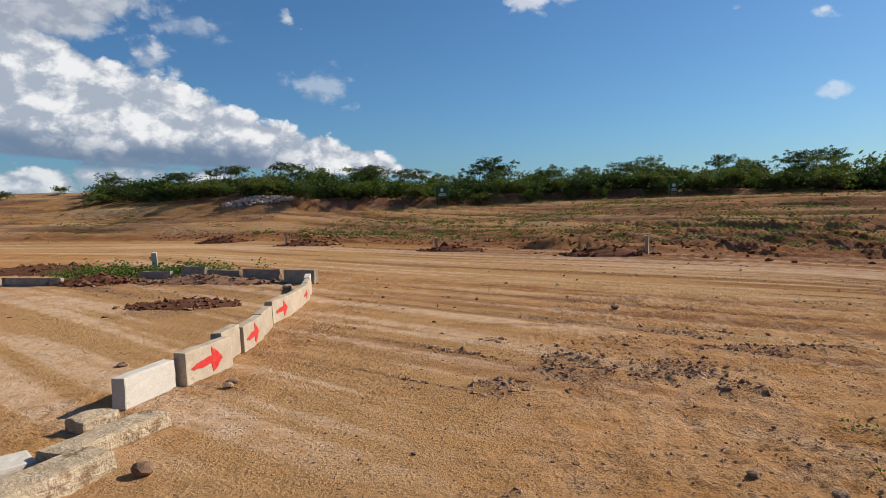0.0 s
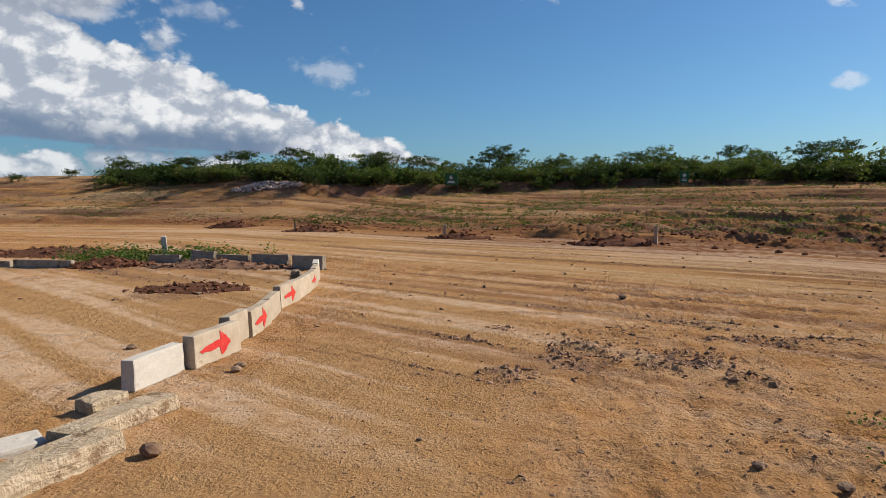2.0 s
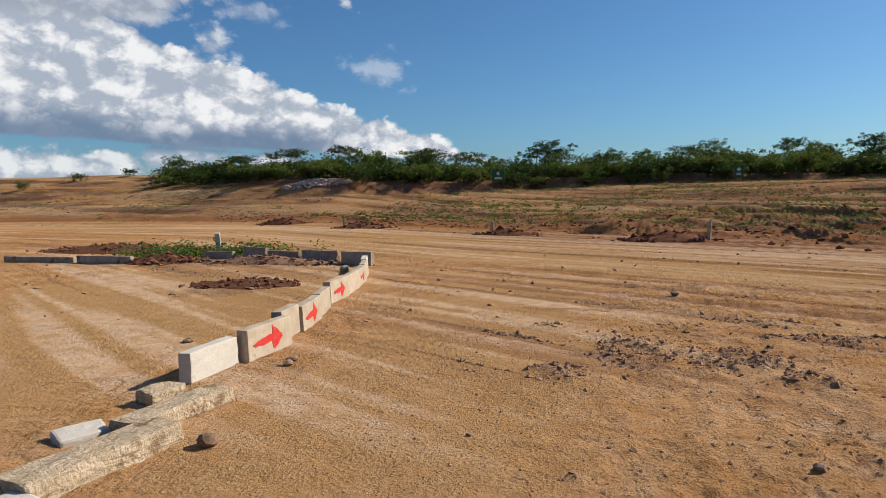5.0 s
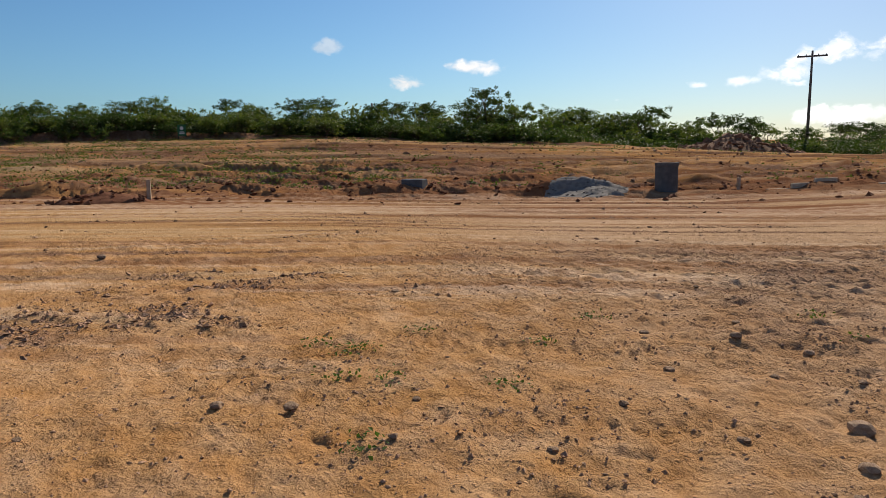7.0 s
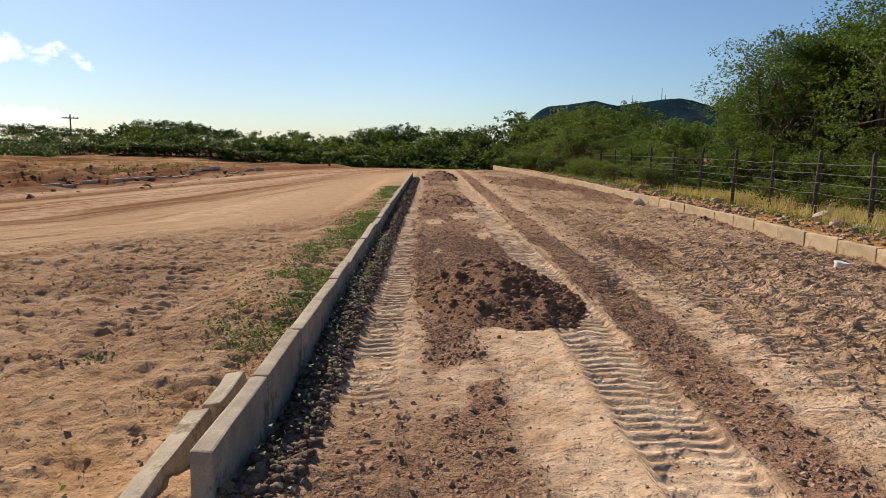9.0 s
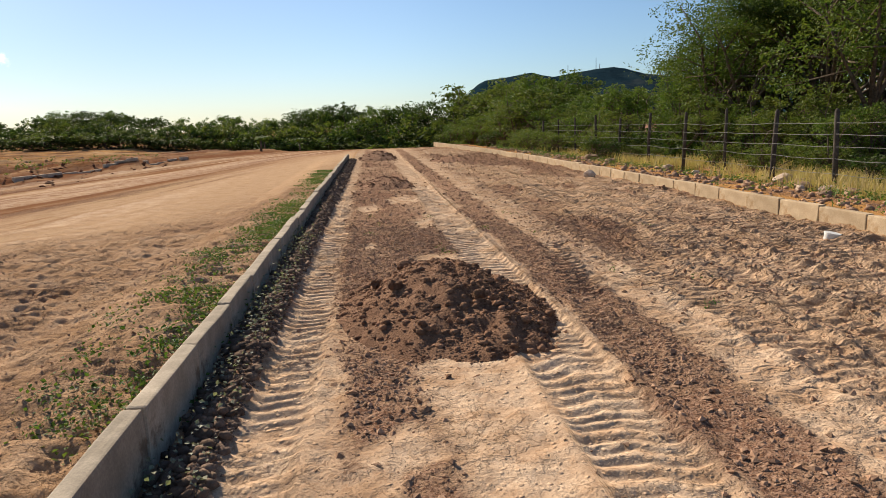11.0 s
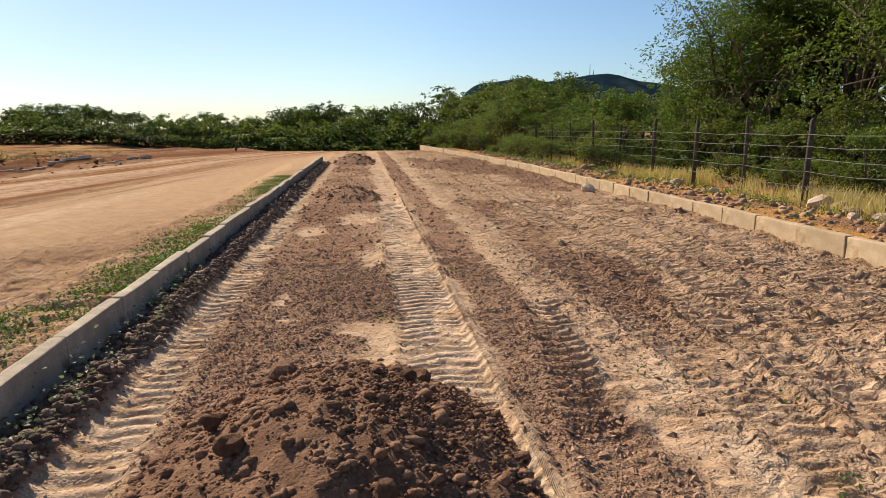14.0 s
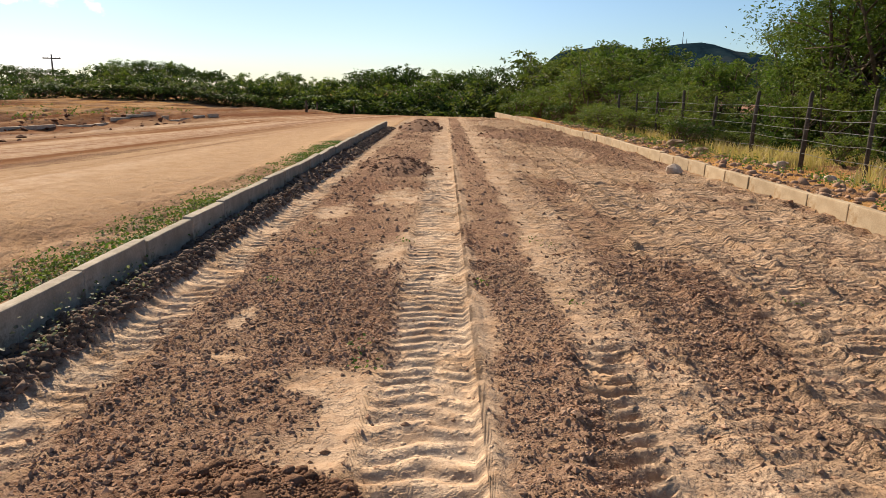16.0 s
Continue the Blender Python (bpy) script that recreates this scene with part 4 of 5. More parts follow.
# leaning stone and half brick at the kerb's end
bm = bmesh.new()
rough_box(bm, 0.12, 1.10, 0.14, 3, 0.007, 0.9, 0.015, 3)
kb = tagged(part("loose_kerb_stone", bm, M_KERB), "grey concrete kerb stone leaning beside the kerb's end", "kerb stone")
kb.matrix_world = pose(-1.38, 1.54, 0.0, 0, -14, 2)
bm = bmesh.new()
rough_box(bm, 0.12, 0.40, 0.14, 2, 0.008, 0.95, 0.014, 5)
kb = tagged(part("broken_kerb_stone", bm, M_KERB), "short broken grey concrete piece against the kerb", "kerb stone")
kb.matrix_world = pose(-1.36, 2.36, height(-1.36, 2.36) + 0.04, 9, -12, -6)

# ---- barrier of kerb stones with painted arrows ----


def arrow(parent, L, h, y, s=1.0, z0=0.16, seed=0):
    """A sprayed arrow, a thin ragged skin on the face at y."""
    r = random.Random(seed)
    outline = [(-0.30, -0.055), (-0.36, -0.02), (-0.30, 0.0), (-0.12, 0.035), (0.02, 0.045), (0.03, 0.15), (0.08, 0.12), (0.20, 0.02), (0.24, -0.02), (0.16, -0.07), (0.06, -0.16), (0.03, -0.13), (0.01, -0.05), (-0.12, -0.055)]
    V = []
    for i, (px, pz) in enumerate(outline):
        qx, qz = outline[(i + 1) % len(outline)]
        for k in range(4):
            f = k / 4
            zz = z0 + (pz + (qz - pz) * f) * s * 0.85 + r.gauss(0, 0.006)
            V.append(((px + (qx - px) * f) * s + r.gauss(0, 0.006), y + 0.011 * zz / h, zz))
    bm = bmesh.new()
    vs = [bm.verts.new(v) for v in V]
    f = bm.faces.new(vs)
    bmesh.ops.triangulate(bm, faces=[f])
    ex = bmesh.ops.extrude_face_region(bm, geom=bm.faces[:])
    for v in ex["geom"]:
        if isinstance(v, bmesh.types.BMVert):
            v.co.y += 0.004
    bmesh.ops.recalc_face_normals(bm, faces=bm.faces[:])
    return part("painted_arrow", bm, M_RED, parent, "red spray-painted arrow")


def stone(a, b, h, w=0.13, mat=None, label="", seed=0, lean=0.0, sink=0.0, paint=0.0, top=0.85, group="barrier stones", jit=0.007):
    """An upright kerb stone whose front foot runs from a to b in plan."""
    a, b = Vector(a), Vector(b)
    d = b - a
    L = d.length
    yaw = math.degrees(math.atan2(d.y, d.x))
    root = thing("concrete_block", pose((a.x + b.x) / 2, (a.y + b.y) / 2, height((a.x + b.x) / 2, (a.y + b.y) / 2) - sink, lean, 0, yaw), label, "concrete block", group)
    bm = bmesh.new()
    rough_box(bm, L, w, h, 3, jit, 1.0, 0.016, seed)
    for v in bm.verts:
        v.co.y *= 1 - (1 - top) * max(0.0, v.co.z / h)
        v.co.y += w / 2
    part("block", bm, mat or M_BLOCK, root)
    return root, L


def barrier_stone(a, b, h, mat, label, seed, paint=0.0, flip=True, w=0.15, lean=0.0, jit=0.007):
    # the front face looks to +y, towards the open yard
    root, L = stone(b, a, h, w, mat, label, seed, lean, 0.01, jit=jit)
    root.children[0].scale = (1, -1, 1)
    me = root.children[0].data
    for v in me.vertices:
        v.co.y = -v.co.y
    me.flip_normals()
    root.children[0].scale = (1, 1, 1)
    if paint:
        ar = arrow(root, L, h, 0.0, paint, h * 0.52, seed)
        ar.matrix_basis = Matrix.Rotation(math.pi, 4, "Z") @ pose(0, -0.004, 0)
    return root


BARRIER = (((-5.42, -6.96), (-6.18, -6.93), 0.29, "w", 0.0), ((-6.22, -6.84), (-7.10, -6.80), 0.34, "b", 1.0), ((-7.13, -6.93), (-7.75, -7.02), 0.36, "b", 0.0),
           ((-7.80, -7.00), (-8.75, -7.18), 0.34, "b", 1.0), ((-8.80, -7.22), (-9.60, -7.42), 0.34, "b", 0.0), ((-9.9, -7.55), (-10.85, -7.62), 0.36, "b", 0.95),
           ((-10.90, -7.66), (-11.85, -7.82), 0.34, "b", 0.0), ((-11.9, -7.86), (-12.8, -8.05), 0.33, "b", 0.7), ((-12.85, -8.1), (-13.7, -8.35), 0.33, "b", 0.0), ((-13.75, -8.4), (-14.6, -8.7), 0.34, "w", 0.0))
for i, (a, b, h, kind, paint) in enumerate(BARRIER):
    lab = "upright concrete kerb stone with a red arrow painted on" if paint else ("whitish upright concrete kerb stone in the barrier row" if kind == "w" else "weathered tan concrete kerb stone in the barrier row")
    barrier_stone(a, b, h, M_BLOCKW if kind == "w" else M_BLOCK, lab, 20 + i, paint)
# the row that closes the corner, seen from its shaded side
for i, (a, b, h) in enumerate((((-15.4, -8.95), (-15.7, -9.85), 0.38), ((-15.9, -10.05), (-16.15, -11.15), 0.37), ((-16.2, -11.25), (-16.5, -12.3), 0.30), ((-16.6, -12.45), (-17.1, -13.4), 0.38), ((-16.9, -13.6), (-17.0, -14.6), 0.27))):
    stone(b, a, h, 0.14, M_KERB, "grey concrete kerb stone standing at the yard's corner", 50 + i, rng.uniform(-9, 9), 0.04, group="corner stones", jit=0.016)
stone((-15.6, -17.6), (-15.4, -15.7), 0.24, 0.13, M_KERB, "long low grey kerb stone beside weeds", 60, 0, 0.03, group="corner stones")
stone((-15.9, -20.4), (-15.7, -17.8), 0.20, 0.13, M_KERB, "long low grey kerb stone beside loose earth", 61, 0, 0.04, group="corner stones")

# fallen stones at the near end of the barrier
for (cx, cy, yaw, L, w, h, mat, lab, tilt, seed, jit) in ((-4.58, -6.52, 170, 1.0, 0.29, 0.125, M_ROUGH, "fallen pale kerb stone lying flat", 0, 71, 0.010), (-3.58, -6.38, 170, 1.12, 0.36, 0.15, M_ROUGH, "crumbling fallen concrete stone with broken edge", 0, 72, 0.022),
                                          (-4.95, -6.93, 168, 0.36, 0.22, 0.12, M_ROUGH, "broken lump of rough concrete", 4, 73, 0.016), (-4.02, -6.90, 150, 0.34, 0.24, 0.10, M_BLOCKW, "small smooth concrete slab lying tilted", 10, 74, 0.006),
                                          (-3.02, -6.66, 130, 0.35, 0.14, 0.10, M_BLOCKW, "pale broken concrete end piece", 0, 75, 0.012), (-2.72, -6.36, 170, 0.6, 0.3, 0.10, M_BLOCKW, "pale concrete stone lying flat", 0, 76, 0.01)):
    bm = bmesh.new()
    rough_box(bm, L, w, h, 4, jit, 0.9, 0.02, seed)
    ob = tagged(part("fallen_stone", bm, mat), lab, "concrete block")
    ob.matrix_world = pose(cx, cy, height(cx, cy) - 0.005, tilt, 0, yaw)
for x, y, s in ((-6.3, -7.42, 0.2), (-8.2, -7.5, 0.3), (-8.75, -7.6, 0.22), (-14.4, -9.2, 0.25)):
    rock(x, y, s, M_ROUGH, "broken concrete lump behind the barrier", "rubble", flat=0.8)

# ---- heaps of earth ----


def heap(x, y, rx, ry, h, label, seed, lumps=900, mat=M_HEAP, lo=0.008, hi=0.07, name="earth_heap"):
    root = thing(name, pose(x, y, 0), label, "heap")
    n = 111 if lumps > 3000 else 41
    u = np.linspace(-1.25, 1.25, n)
    X, Y = np.meshgrid(u, u)
    q = np.sqrt(X**2 + Y**2) + 0.32 * (fbm(X * 1.6 + seed, Y * 1.6, 3, seed) - 0.5)
    hh = h * np.clip(1 - q, 0, 1) ** 1.1 * (1 - 0.15 * sm(-q, -0.3, 0.0))
    hh = hh + (q < 1) * h * 0.16 * (fbm(X * 9, Y * 9, 3, seed + 5) - 0.5) * sm(1 - q, 0, 0.3)
    g = shape((x + X * rx).ravel(), (y + Y * ry).ravel())[0].reshape(n, n)
    Z = g + hh - 0.03 * sm(q, 0.85, 1.05)
    V = np.stack([X * rx, Y * ry, Z], -1).reshape(-1, 3)
    i = (np.arange(n - 1)[:, None] * n + np.arange(n - 1)[None]).ravel()
    F = np.stack([i, i + 1, i + n + 1, i + n], 1)
    keep = (q.reshape(-1)[F] < 1.06).any(1)
    obj("mound", V, F[keep].tolist(), mat, root, "", True)
    a, d = nrg.uniform(0, 6.283, lumps), np.sqrt(nrg.random(lumps)) * 1.12
    cx, cy = np.cos(a) * d, np.sin(a) * d
    ix, iy = ((cx + 1.25) / 2.5 * (n - 1)).astype(int).clip(0, n - 1), ((cy + 1.25) / 2.5 * (n - 1)).astype(int).clip(0, n - 1)
    P = np.stack([cx * rx, cy * ry, Z[iy, ix]], 1)
    clods("loose_soil", P, lo + (hi - lo) * nrg.random(lumps) ** (5 if lumps < 3000 else 30), mat, "loose crumbled clods", "", lumps > 3000, root)
    return root


heap(0.47, 5.45, 0.88, 1.45, 0.44, "low heap of dumped reddish brown earth and clods", 3, 17000, lo=0.008, hi=0.042)
heap(0.30, 17.4, 0.75, 1.4, 0.24, "small heap of brown earth on the strip", 8, 1500, hi=0.05)
heap(0.25, 32.5, 0.95, 2.6, 0.40, "distant heap of brown earth on the strip", 12, 500, hi=0.10)
heap(3.2, 28.5, 0.9, 1.3, 0.18, "low spread of brown earth near the far kerb", 15, 350)
heap(-15.75, -11.9, 0.55, 2.3, 0.22, "ridge of dark loose earth before the corner stones", 21, 700, hi=0.09)
heap(-15.9, -15.0, 0.7, 1.3, 0.26, "mound of red earth and stones among weeds", 24, 500, M_REDCLOD, hi=0.12)
heap(-11.9, -10.3, 0.8, 1.2, 0.10, "low spread of red clods in the yard", 27, 600, M_REDCLOD, hi=0.08)
heap(-19.5, -19.5, 1.2, 3.4, 0.30, "long low bank of red earth beyond the corner", 29, 700, M_REDCLOD, hi=0.12)
heap(-16.0, 11.2, 1.1, 1.5, 0.28, "pile of grey gravel beside the concrete pipe", 18, 900, M_GREY, hi=0.05, name="gravel_pile")

# ---- pipe ring, manhole, stakes ----
root = thing("concrete_pipe", pose(-14.75, 13.1, height(-14.75, 13.1) - 0.02), "dark grey concrete pipe section standing on end", "pipe")
bm = bmesh.new()
for (r0, r1, z0, z1) in ((0.33, 0.27, 0.0, 0.90),):
    rings = [[bm.verts.new((r * math.cos(t), r * math.sin(t), z)) for t in [2 * math.pi * k / 40 for k in range(40)]] for r, z in ((r0, z0), (r0, z1 - 0.10), (r0 + 0.02, z1 - 0.09), (r0 + 0.02, z1), (r1, z1), (r1, z0))]
    for a, b in zip(rings, rings[1:]):
        for k in range(40):
            bm.faces.new((a[k], a[(k + 1) % 40], b[(k + 1) % 40], b[k]))
part("pipe_wall", bm, M_DRUM, root)
bm = bmesh.new()
rough_box(bm, 0.75, 0.55, 0.38, 2, 0.02, 0.85, 0.03, 81)
mb = tagged(part("drain_box", bm, M_DRUM), "grey concrete drain box half buried in earth", "drain box")
mb.matrix_world = pose(-20.2, 7.4, height(-20.2, 7.4) - 0.14, 0, 0, 40)
for (x, y, h, w) in ((-27.6, -8.2, 0.62, 0.16), (-23.4, -0.35, 0.72, 0.12), (-34.5, -17.6, 0.5, 0.14), (-14.9, 16.6, 0.45, 0.10)):
    bm = bmesh.new()
    rough_box(bm, w, w * 0.8, h, 2, 0.008, 0.95, 0.01, int(h * 100))
    st = tagged(part("marker_stake", bm, M_STAKE), "short pale wooden lot marker stake in the earth", "stake", "lot markers")
    st.matrix_world = pose(x, y, height(x, y) - 0.05, rng.uniform(-4, 4), rng.uniform(-4, 4), rng.uniform(0, 90))
for (x, y, rx, ry, h) in ((-27.5, -7.6, 0.6, 1.3, 0.30), (-23.6, -1.6, 0.7, 1.6, 0.40), (-34.0, -16.4, 0.8, 1.6, 0.4), (-39.5, -24.0, 0.8, 1.8, 0.45)):
    heap(x, y, rx, ry, h, "small mound of dark earth at the field's edge", int(abs(x) * 3), 260, M_REDCLOD, hi=0.16)

# ---- utility poles, signs, debris ----


def pole(x, y, z0, h, arm, yaw, label):
    root = thing("utility_pole", pose(x, y, z0, 0, 0, yaw), label, "utility pole", "utility poles")
    bm = bmesh.new()
    tube(bm, [(0, 0, -0.5), (0, 0, h * 0.5), (0, 0, h)], [0.17, 0.14, 0.10], 10)
    part("shaft", bm, M_POLE, root, "", True)
    bm = bmesh.new()
    rough_box(bm, arm, 0.13, 0.18, 0, 0, 1, 0.01, 1, (0, 0.14, h - 0.65))
    part("crossarm", bm, M_POLE, root)
    for k in (-0.46, -0.2, 0.2, 0.46):
        bm = bmesh.new()
        tube(bm, [(k * arm, 0.14, h - 0.52), (k * arm, 0.14, h - 0.42), (k * arm, 0.14, h - 0.34)], [0.03, 0.06, 0.03], 8)
        part("insulator", bm, M_DRUM, root)
    return root


pole(-46.0, 68.45, 1.0, 9.9, 2.9, 33, "tall utility pole with one crossarm, in scrub")
pole(-58.0, 110.2, -0.6, 6.4, 2.4, 28, "utility pole with crossarm standing before distant trees")
pole(-73.0, 29.0, 3.2, 3.2, 0.5, 0, "thin distant pole above the scrub")


def sign(x, y, w, h, up, yaw, label):
    z = height(x, y)
    root = thing("sign_board", pose(x, y, z, 0, 0, yaw), label, "sign", "field signs")
    bm = bmesh.new()
    rough_box(bm, w, 0.03, h, 0, 0, 1, 0.004, 1, (0, 0, up))
    part("board", bm, M_SIGN, root)
    for sx in (-0.42, 0.42):
        bm = bmesh.new()
        rough_box(bm, 0.05, 0.05, up + h * 0.5 + 0.2, 0, 0, 1, 0.005, 1, (sx * w, 0.045, -0.2))
        part("post", bm, M_WOOD, root)
    for bw, bz in ((0.5, 0.30), (0.62, 0.18)):
        bm = bmesh.new()
        rough_box(bm, w * bw, 0.008, h * 0.08, 0, 0, 1, 0.001, 1, (0, -0.021, up + h * bz))
        part("lettering", bm, M_WHITE, root, "row of unreadable pale lettering")
    bm = bmesh.new()
    tube(bm, [(0, -0.017, up + h * 0.68), (0, -0.024, up + h * 0.68)], [h * 0.16, h * 0.16], 16)
    part("emblem", bm, M_WHITE, root, "plain pale round emblem")
    return root


sign(-55.7, -12.7, 1.05, 0.95, 0.6, 88, "green sign board on posts at the field's far side")
sign(-55.8, 5.7, 0.62, 0.85, 0.45, 75, "weathered green sign board on posts near scrub")
px, ns = [], []
for k in range(420):
    a, d = rng.uniform(0, 6.28), rng.random() ** 0.6
    x, y = -53.5 + math.cos(a) * d * 0.9, -28.0 + math.sin(a) * d * 3.2
    px.append((x, y, height(x, y) + 0.28 * (1 - d))), ns.append(rng.uniform(0.05, 0.20))
clods("rubble_pile", np.array(px), ns, M_RUBBLE, "pile of pale broken rubble at the field's far edge", "rubble", True)

heap(-38.5, 47.0, 3.2, 7.0, 1.7, "big heap of dark earth and boulders at the scrub's edge", 44, 900, M_HEAP, 0.06, 0.5)

# ---- hill ----
hx = np.array([60, 95, 109, 120, 127, 134, 143, 152, 165, 178, 195, 211, 225, 241, 256, 271, 298, 323, 340, 354, 370, 385, 430, 502, 620, 800])
hz = np.array([-4, 4, 14, 24, 34, 46, 53, 57.5, 59, 60.2, 63, 66, 62.5, 59.5, 62, 64.5, 68.5, 71, 69, 64.8, 61, 58.6, 52, 44, 30, 5])
n1, n2 = 220, 40
U, D = np.meshgrid(np.linspace(60, 800, n1), np.linspace(-1, 1, n2))
crest = np.interp(U, hx, hz)
prof = np.where(D < 0, (1 + D) ** 0.75, (1 - D) ** 0.8)
Zh = -6 + (crest + 6) * prof + 7 * (fbm(U * 0.05, D * 3, 4, 5) - 0.5) * sm(-np.abs(D), -0.95, -0.15) * sm(np.abs(D), 0.0, 0.15)
Yh = 900 + D * 210 + 26 * (fbm(U * 0.03, D * 2, 3, 9) - 0.5)
i = (np.arange(n2 - 1)[:, None] * n1 + np.arange(n1 - 1)[None]).ravel()
tagged(obj("hill", np.stack([U, Yh, Zh], -1).reshape(-1, 3), np.stack([i, i + 1, i + n1 + 1, i + n1], 1).tolist(), M_HILL, None, "", True), "dark rocky flat-topped hill in the distance", "hill", kind="structure")
for x, z, h in ((262, 64, 9), (300, 69, 13), (305, 69, 5)):
    bm = bmesh.new()
    tube(bm, [(0, 0, -3), (0, 0, h)], [0.45, 0.3], 5)
    mt = tagged(part("radio_mast", bm, M_POLE), "thin radio mast on the distant hill", "mast", "hilltop masts")
    mt.matrix_world = pose(x, 900, z)

# ---- trees and scrub ----
SCRUB = [make_tree("bush", 2.6, 3.4, 0.5, 1250, 0.30, M_LEAF2, "dense dark green scrub bush at the field's edge", "bush", 5, 0.75, 31, low=True),
         make_tree("bush", 2.2, 3.0, 0.4, 1150, 0.30, M_LEAF3, "olive green thorny scrub bush", "bush", 5, 0.75, 32, low=True),
         make_tree("bush", 3.0, 3.2, 0.6, 1250, 0.30, M_LEAF, "leafy green scrub bush at the field's edge", "bush", 5, 0.8, 33, low=True)]
UMBRELLA = [make_tree("tree", 4.2, 4.6, 1.5, 1900, 0.22, M_LEAF2, "thorn tree with a flat spreading crown above scrub", "tree", 6, 0.4, 41, tight=1.15),
            make_tree("tree", 4.6, 4.0, 1.5, 1900, 0.22, M_LEAF2, "open crowned thorn tree above scrub", "tree", 5, 0.5, 42, tight=1.15),
            make_tree("tree", 4.4, 3.8, 0.8, 2100, 0.22, M_LEAF, "round crowned dark green tree above scrub", "tree", 6, 0.7, 43)]
BIG = [make_tree("tree", 7.0, 6.6, 1.3, 23000, 0.115, M_LEAF, "tall feathery green mesquite tree behind the wire fence", "tree", 9, 0.55, 51, low=True, tight=0.88),
       make_tree("tree", 6.4, 6.0, 1.5, 22000, 0.115, M_LEAF, "spreading green mesquite tree behind the wire fence", "tree", 9, 0.55, 52, low=True, tight=0.88),
       make_tree("tree", 6.2, 5.2, 1.4, 15000, 0.12, M_LEAF2, "dark shaded tree behind the wire fence", "tree", 8, 0.55, 53, tight=0.95)]
MID = [make_tree("tree", 4.4, 4.4, 0.9, 5600, 0.17, M_LEAF, "bright green small tree beside the strip", "tree", 5, 0.55, 61, low=True, tight=0.8),
       make_tree("tree", 3.8, 4.0, 0.7, 5200, 0.17, M_LEAF3, "olive green small tree beside the strip", "tree", 5, 0.55, 62, low=True, tight=0.8)]
SHRUB = [make_tree("shrub", 1.3, 1.7, 0.2, 1500, 0.11, M_LEAF3, "straggly olive shrub along the fence", "shrub", 5, 0.7, 71, low=True),
         make_tree("shrub", 1.0, 1.3, 0.2, 1200, 0.10, M_LEAF2, "low dark shrub along the fence", "shrub", 5, 0.7, 72, low=True)]


# copy_thing keeps the scale of the original, so copies come before the originals are placed
ORDERS = []


def order(protos, highs, x, y, high, wide=1.0):
    k = rng.randrange(len(protos))
    ORDERS.append((protos[k], highs[k], x, y, high, wide))


# scrub along the field's crest: top elevation by azimuth, seen from the start
AZ = (34, 38, 42, 47, 52, 57, 60, 64, 70, 76, 82, 86, 92, 96, 99, 103, 107, 111, 115, 119, 123, 126)
EL = (0.8, 1.4, 2.0, 2.5, 2.7, 3.4, 2.9, 3.2, 3.6, 3.6, 3.9, 3.5, 3.2, 4.0, 2.6, 3.2, 4.4, 3.8, 4.2, 3.5, 3.3, 2.6)
az = 126.0
while az > 31:
    el = float(np.interp(az, AZ, EL))
    far = 60.5 if 55 < az < 112 else (60.5 + (55 - az) * 0.9 if az < 112 else 60.5 + (az - 112) * 1.2)
    for row in range(4):
        d = far + row * 2.4 - 2.0 + rng.uniform(-1.2, 1.2)
        aa = az + rng.uniform(-0.9, 0.9)
        x, y = -d * math.sin(radians(aa)), -3 + d * math.cos(radians(aa))
        top = max(2.1, 1.65 + d * math.tan(radians(el)) - height(x, y))
        if row == 0:
            order(SCRUB, (2.6, 2.2, 3.0), x, y, rng.uniform(1.0, 1.8), rng.uniform(1.0, 1.5))
        elif row == 1 or (row == 2 and rng.random() < 0.6):
            order(SCRUB, (2.6, 2.2, 3.0), x, y, max(1.0, top * (rng.uniform(0.42, 0.72) if row == 1 else rng.uniform(0.65, 1.0))), rng.uniform(0.85, 1.15))
        elif rng.random() < 0.55:
            order(UMBRELLA, (4.2, 4.6, 4.4), x, y, max(1.2, top * rng.uniform(0.92, 1.22)), rng.uniform(0.8, 1.15))
    az -= 1.25
for az in (136, 132.5, 129):
    d = 86
    order(SCRUB, (2.6, 2.2, 3.0), -d * math.sin(radians(az)), -3 + d * math.cos(radians(az)), 1.1, 1.2)
ORDERS.append((UMBRELLA[1], 4.6, -62 * math.sin(radians(56.6)), -3 + 62 * math.cos(radians(56.6)), 5.0, 0.8))
# woods beyond the end of the strip
for k in range(96):
    f = k / 95
    a = 31 - 36 * f
    el = float(np.interp(a, (-5, -2, 2, 7, 12, 17, 20, 23, 26, 31), (0.6, 0.3, 0.6, 0.2, 0.5, 0.6, 1.1, 1.0, 0.5, 0.7)))
    d = np.interp(a, (-5, 5, 31), (74, 82, 92)) + (k % 3) * 4
    x, y = -0.3 - d * math.sin(radians(a)), -2 + d * math.cos(radians(a))
    top = 1.5 + d * math.tan(radians(el)) - height(x, y)
    if k % 3:
        order(UMBRELLA, (4.2, 4.6, 4.4), x, y, top * rng.uniform(1.0, 1.5), 0.9)
    else:
        order(SCRUB, (2.6, 2.2, 3.0), x, y, top * rng.uniform(0.9, 1.15), 1.0)
        order(SCRUB, (2.6, 2.2, 3.0), x + 1.4, y - 2.5, max(1.3, top * rng.uniform(0.55, 0.75)), 1.7)
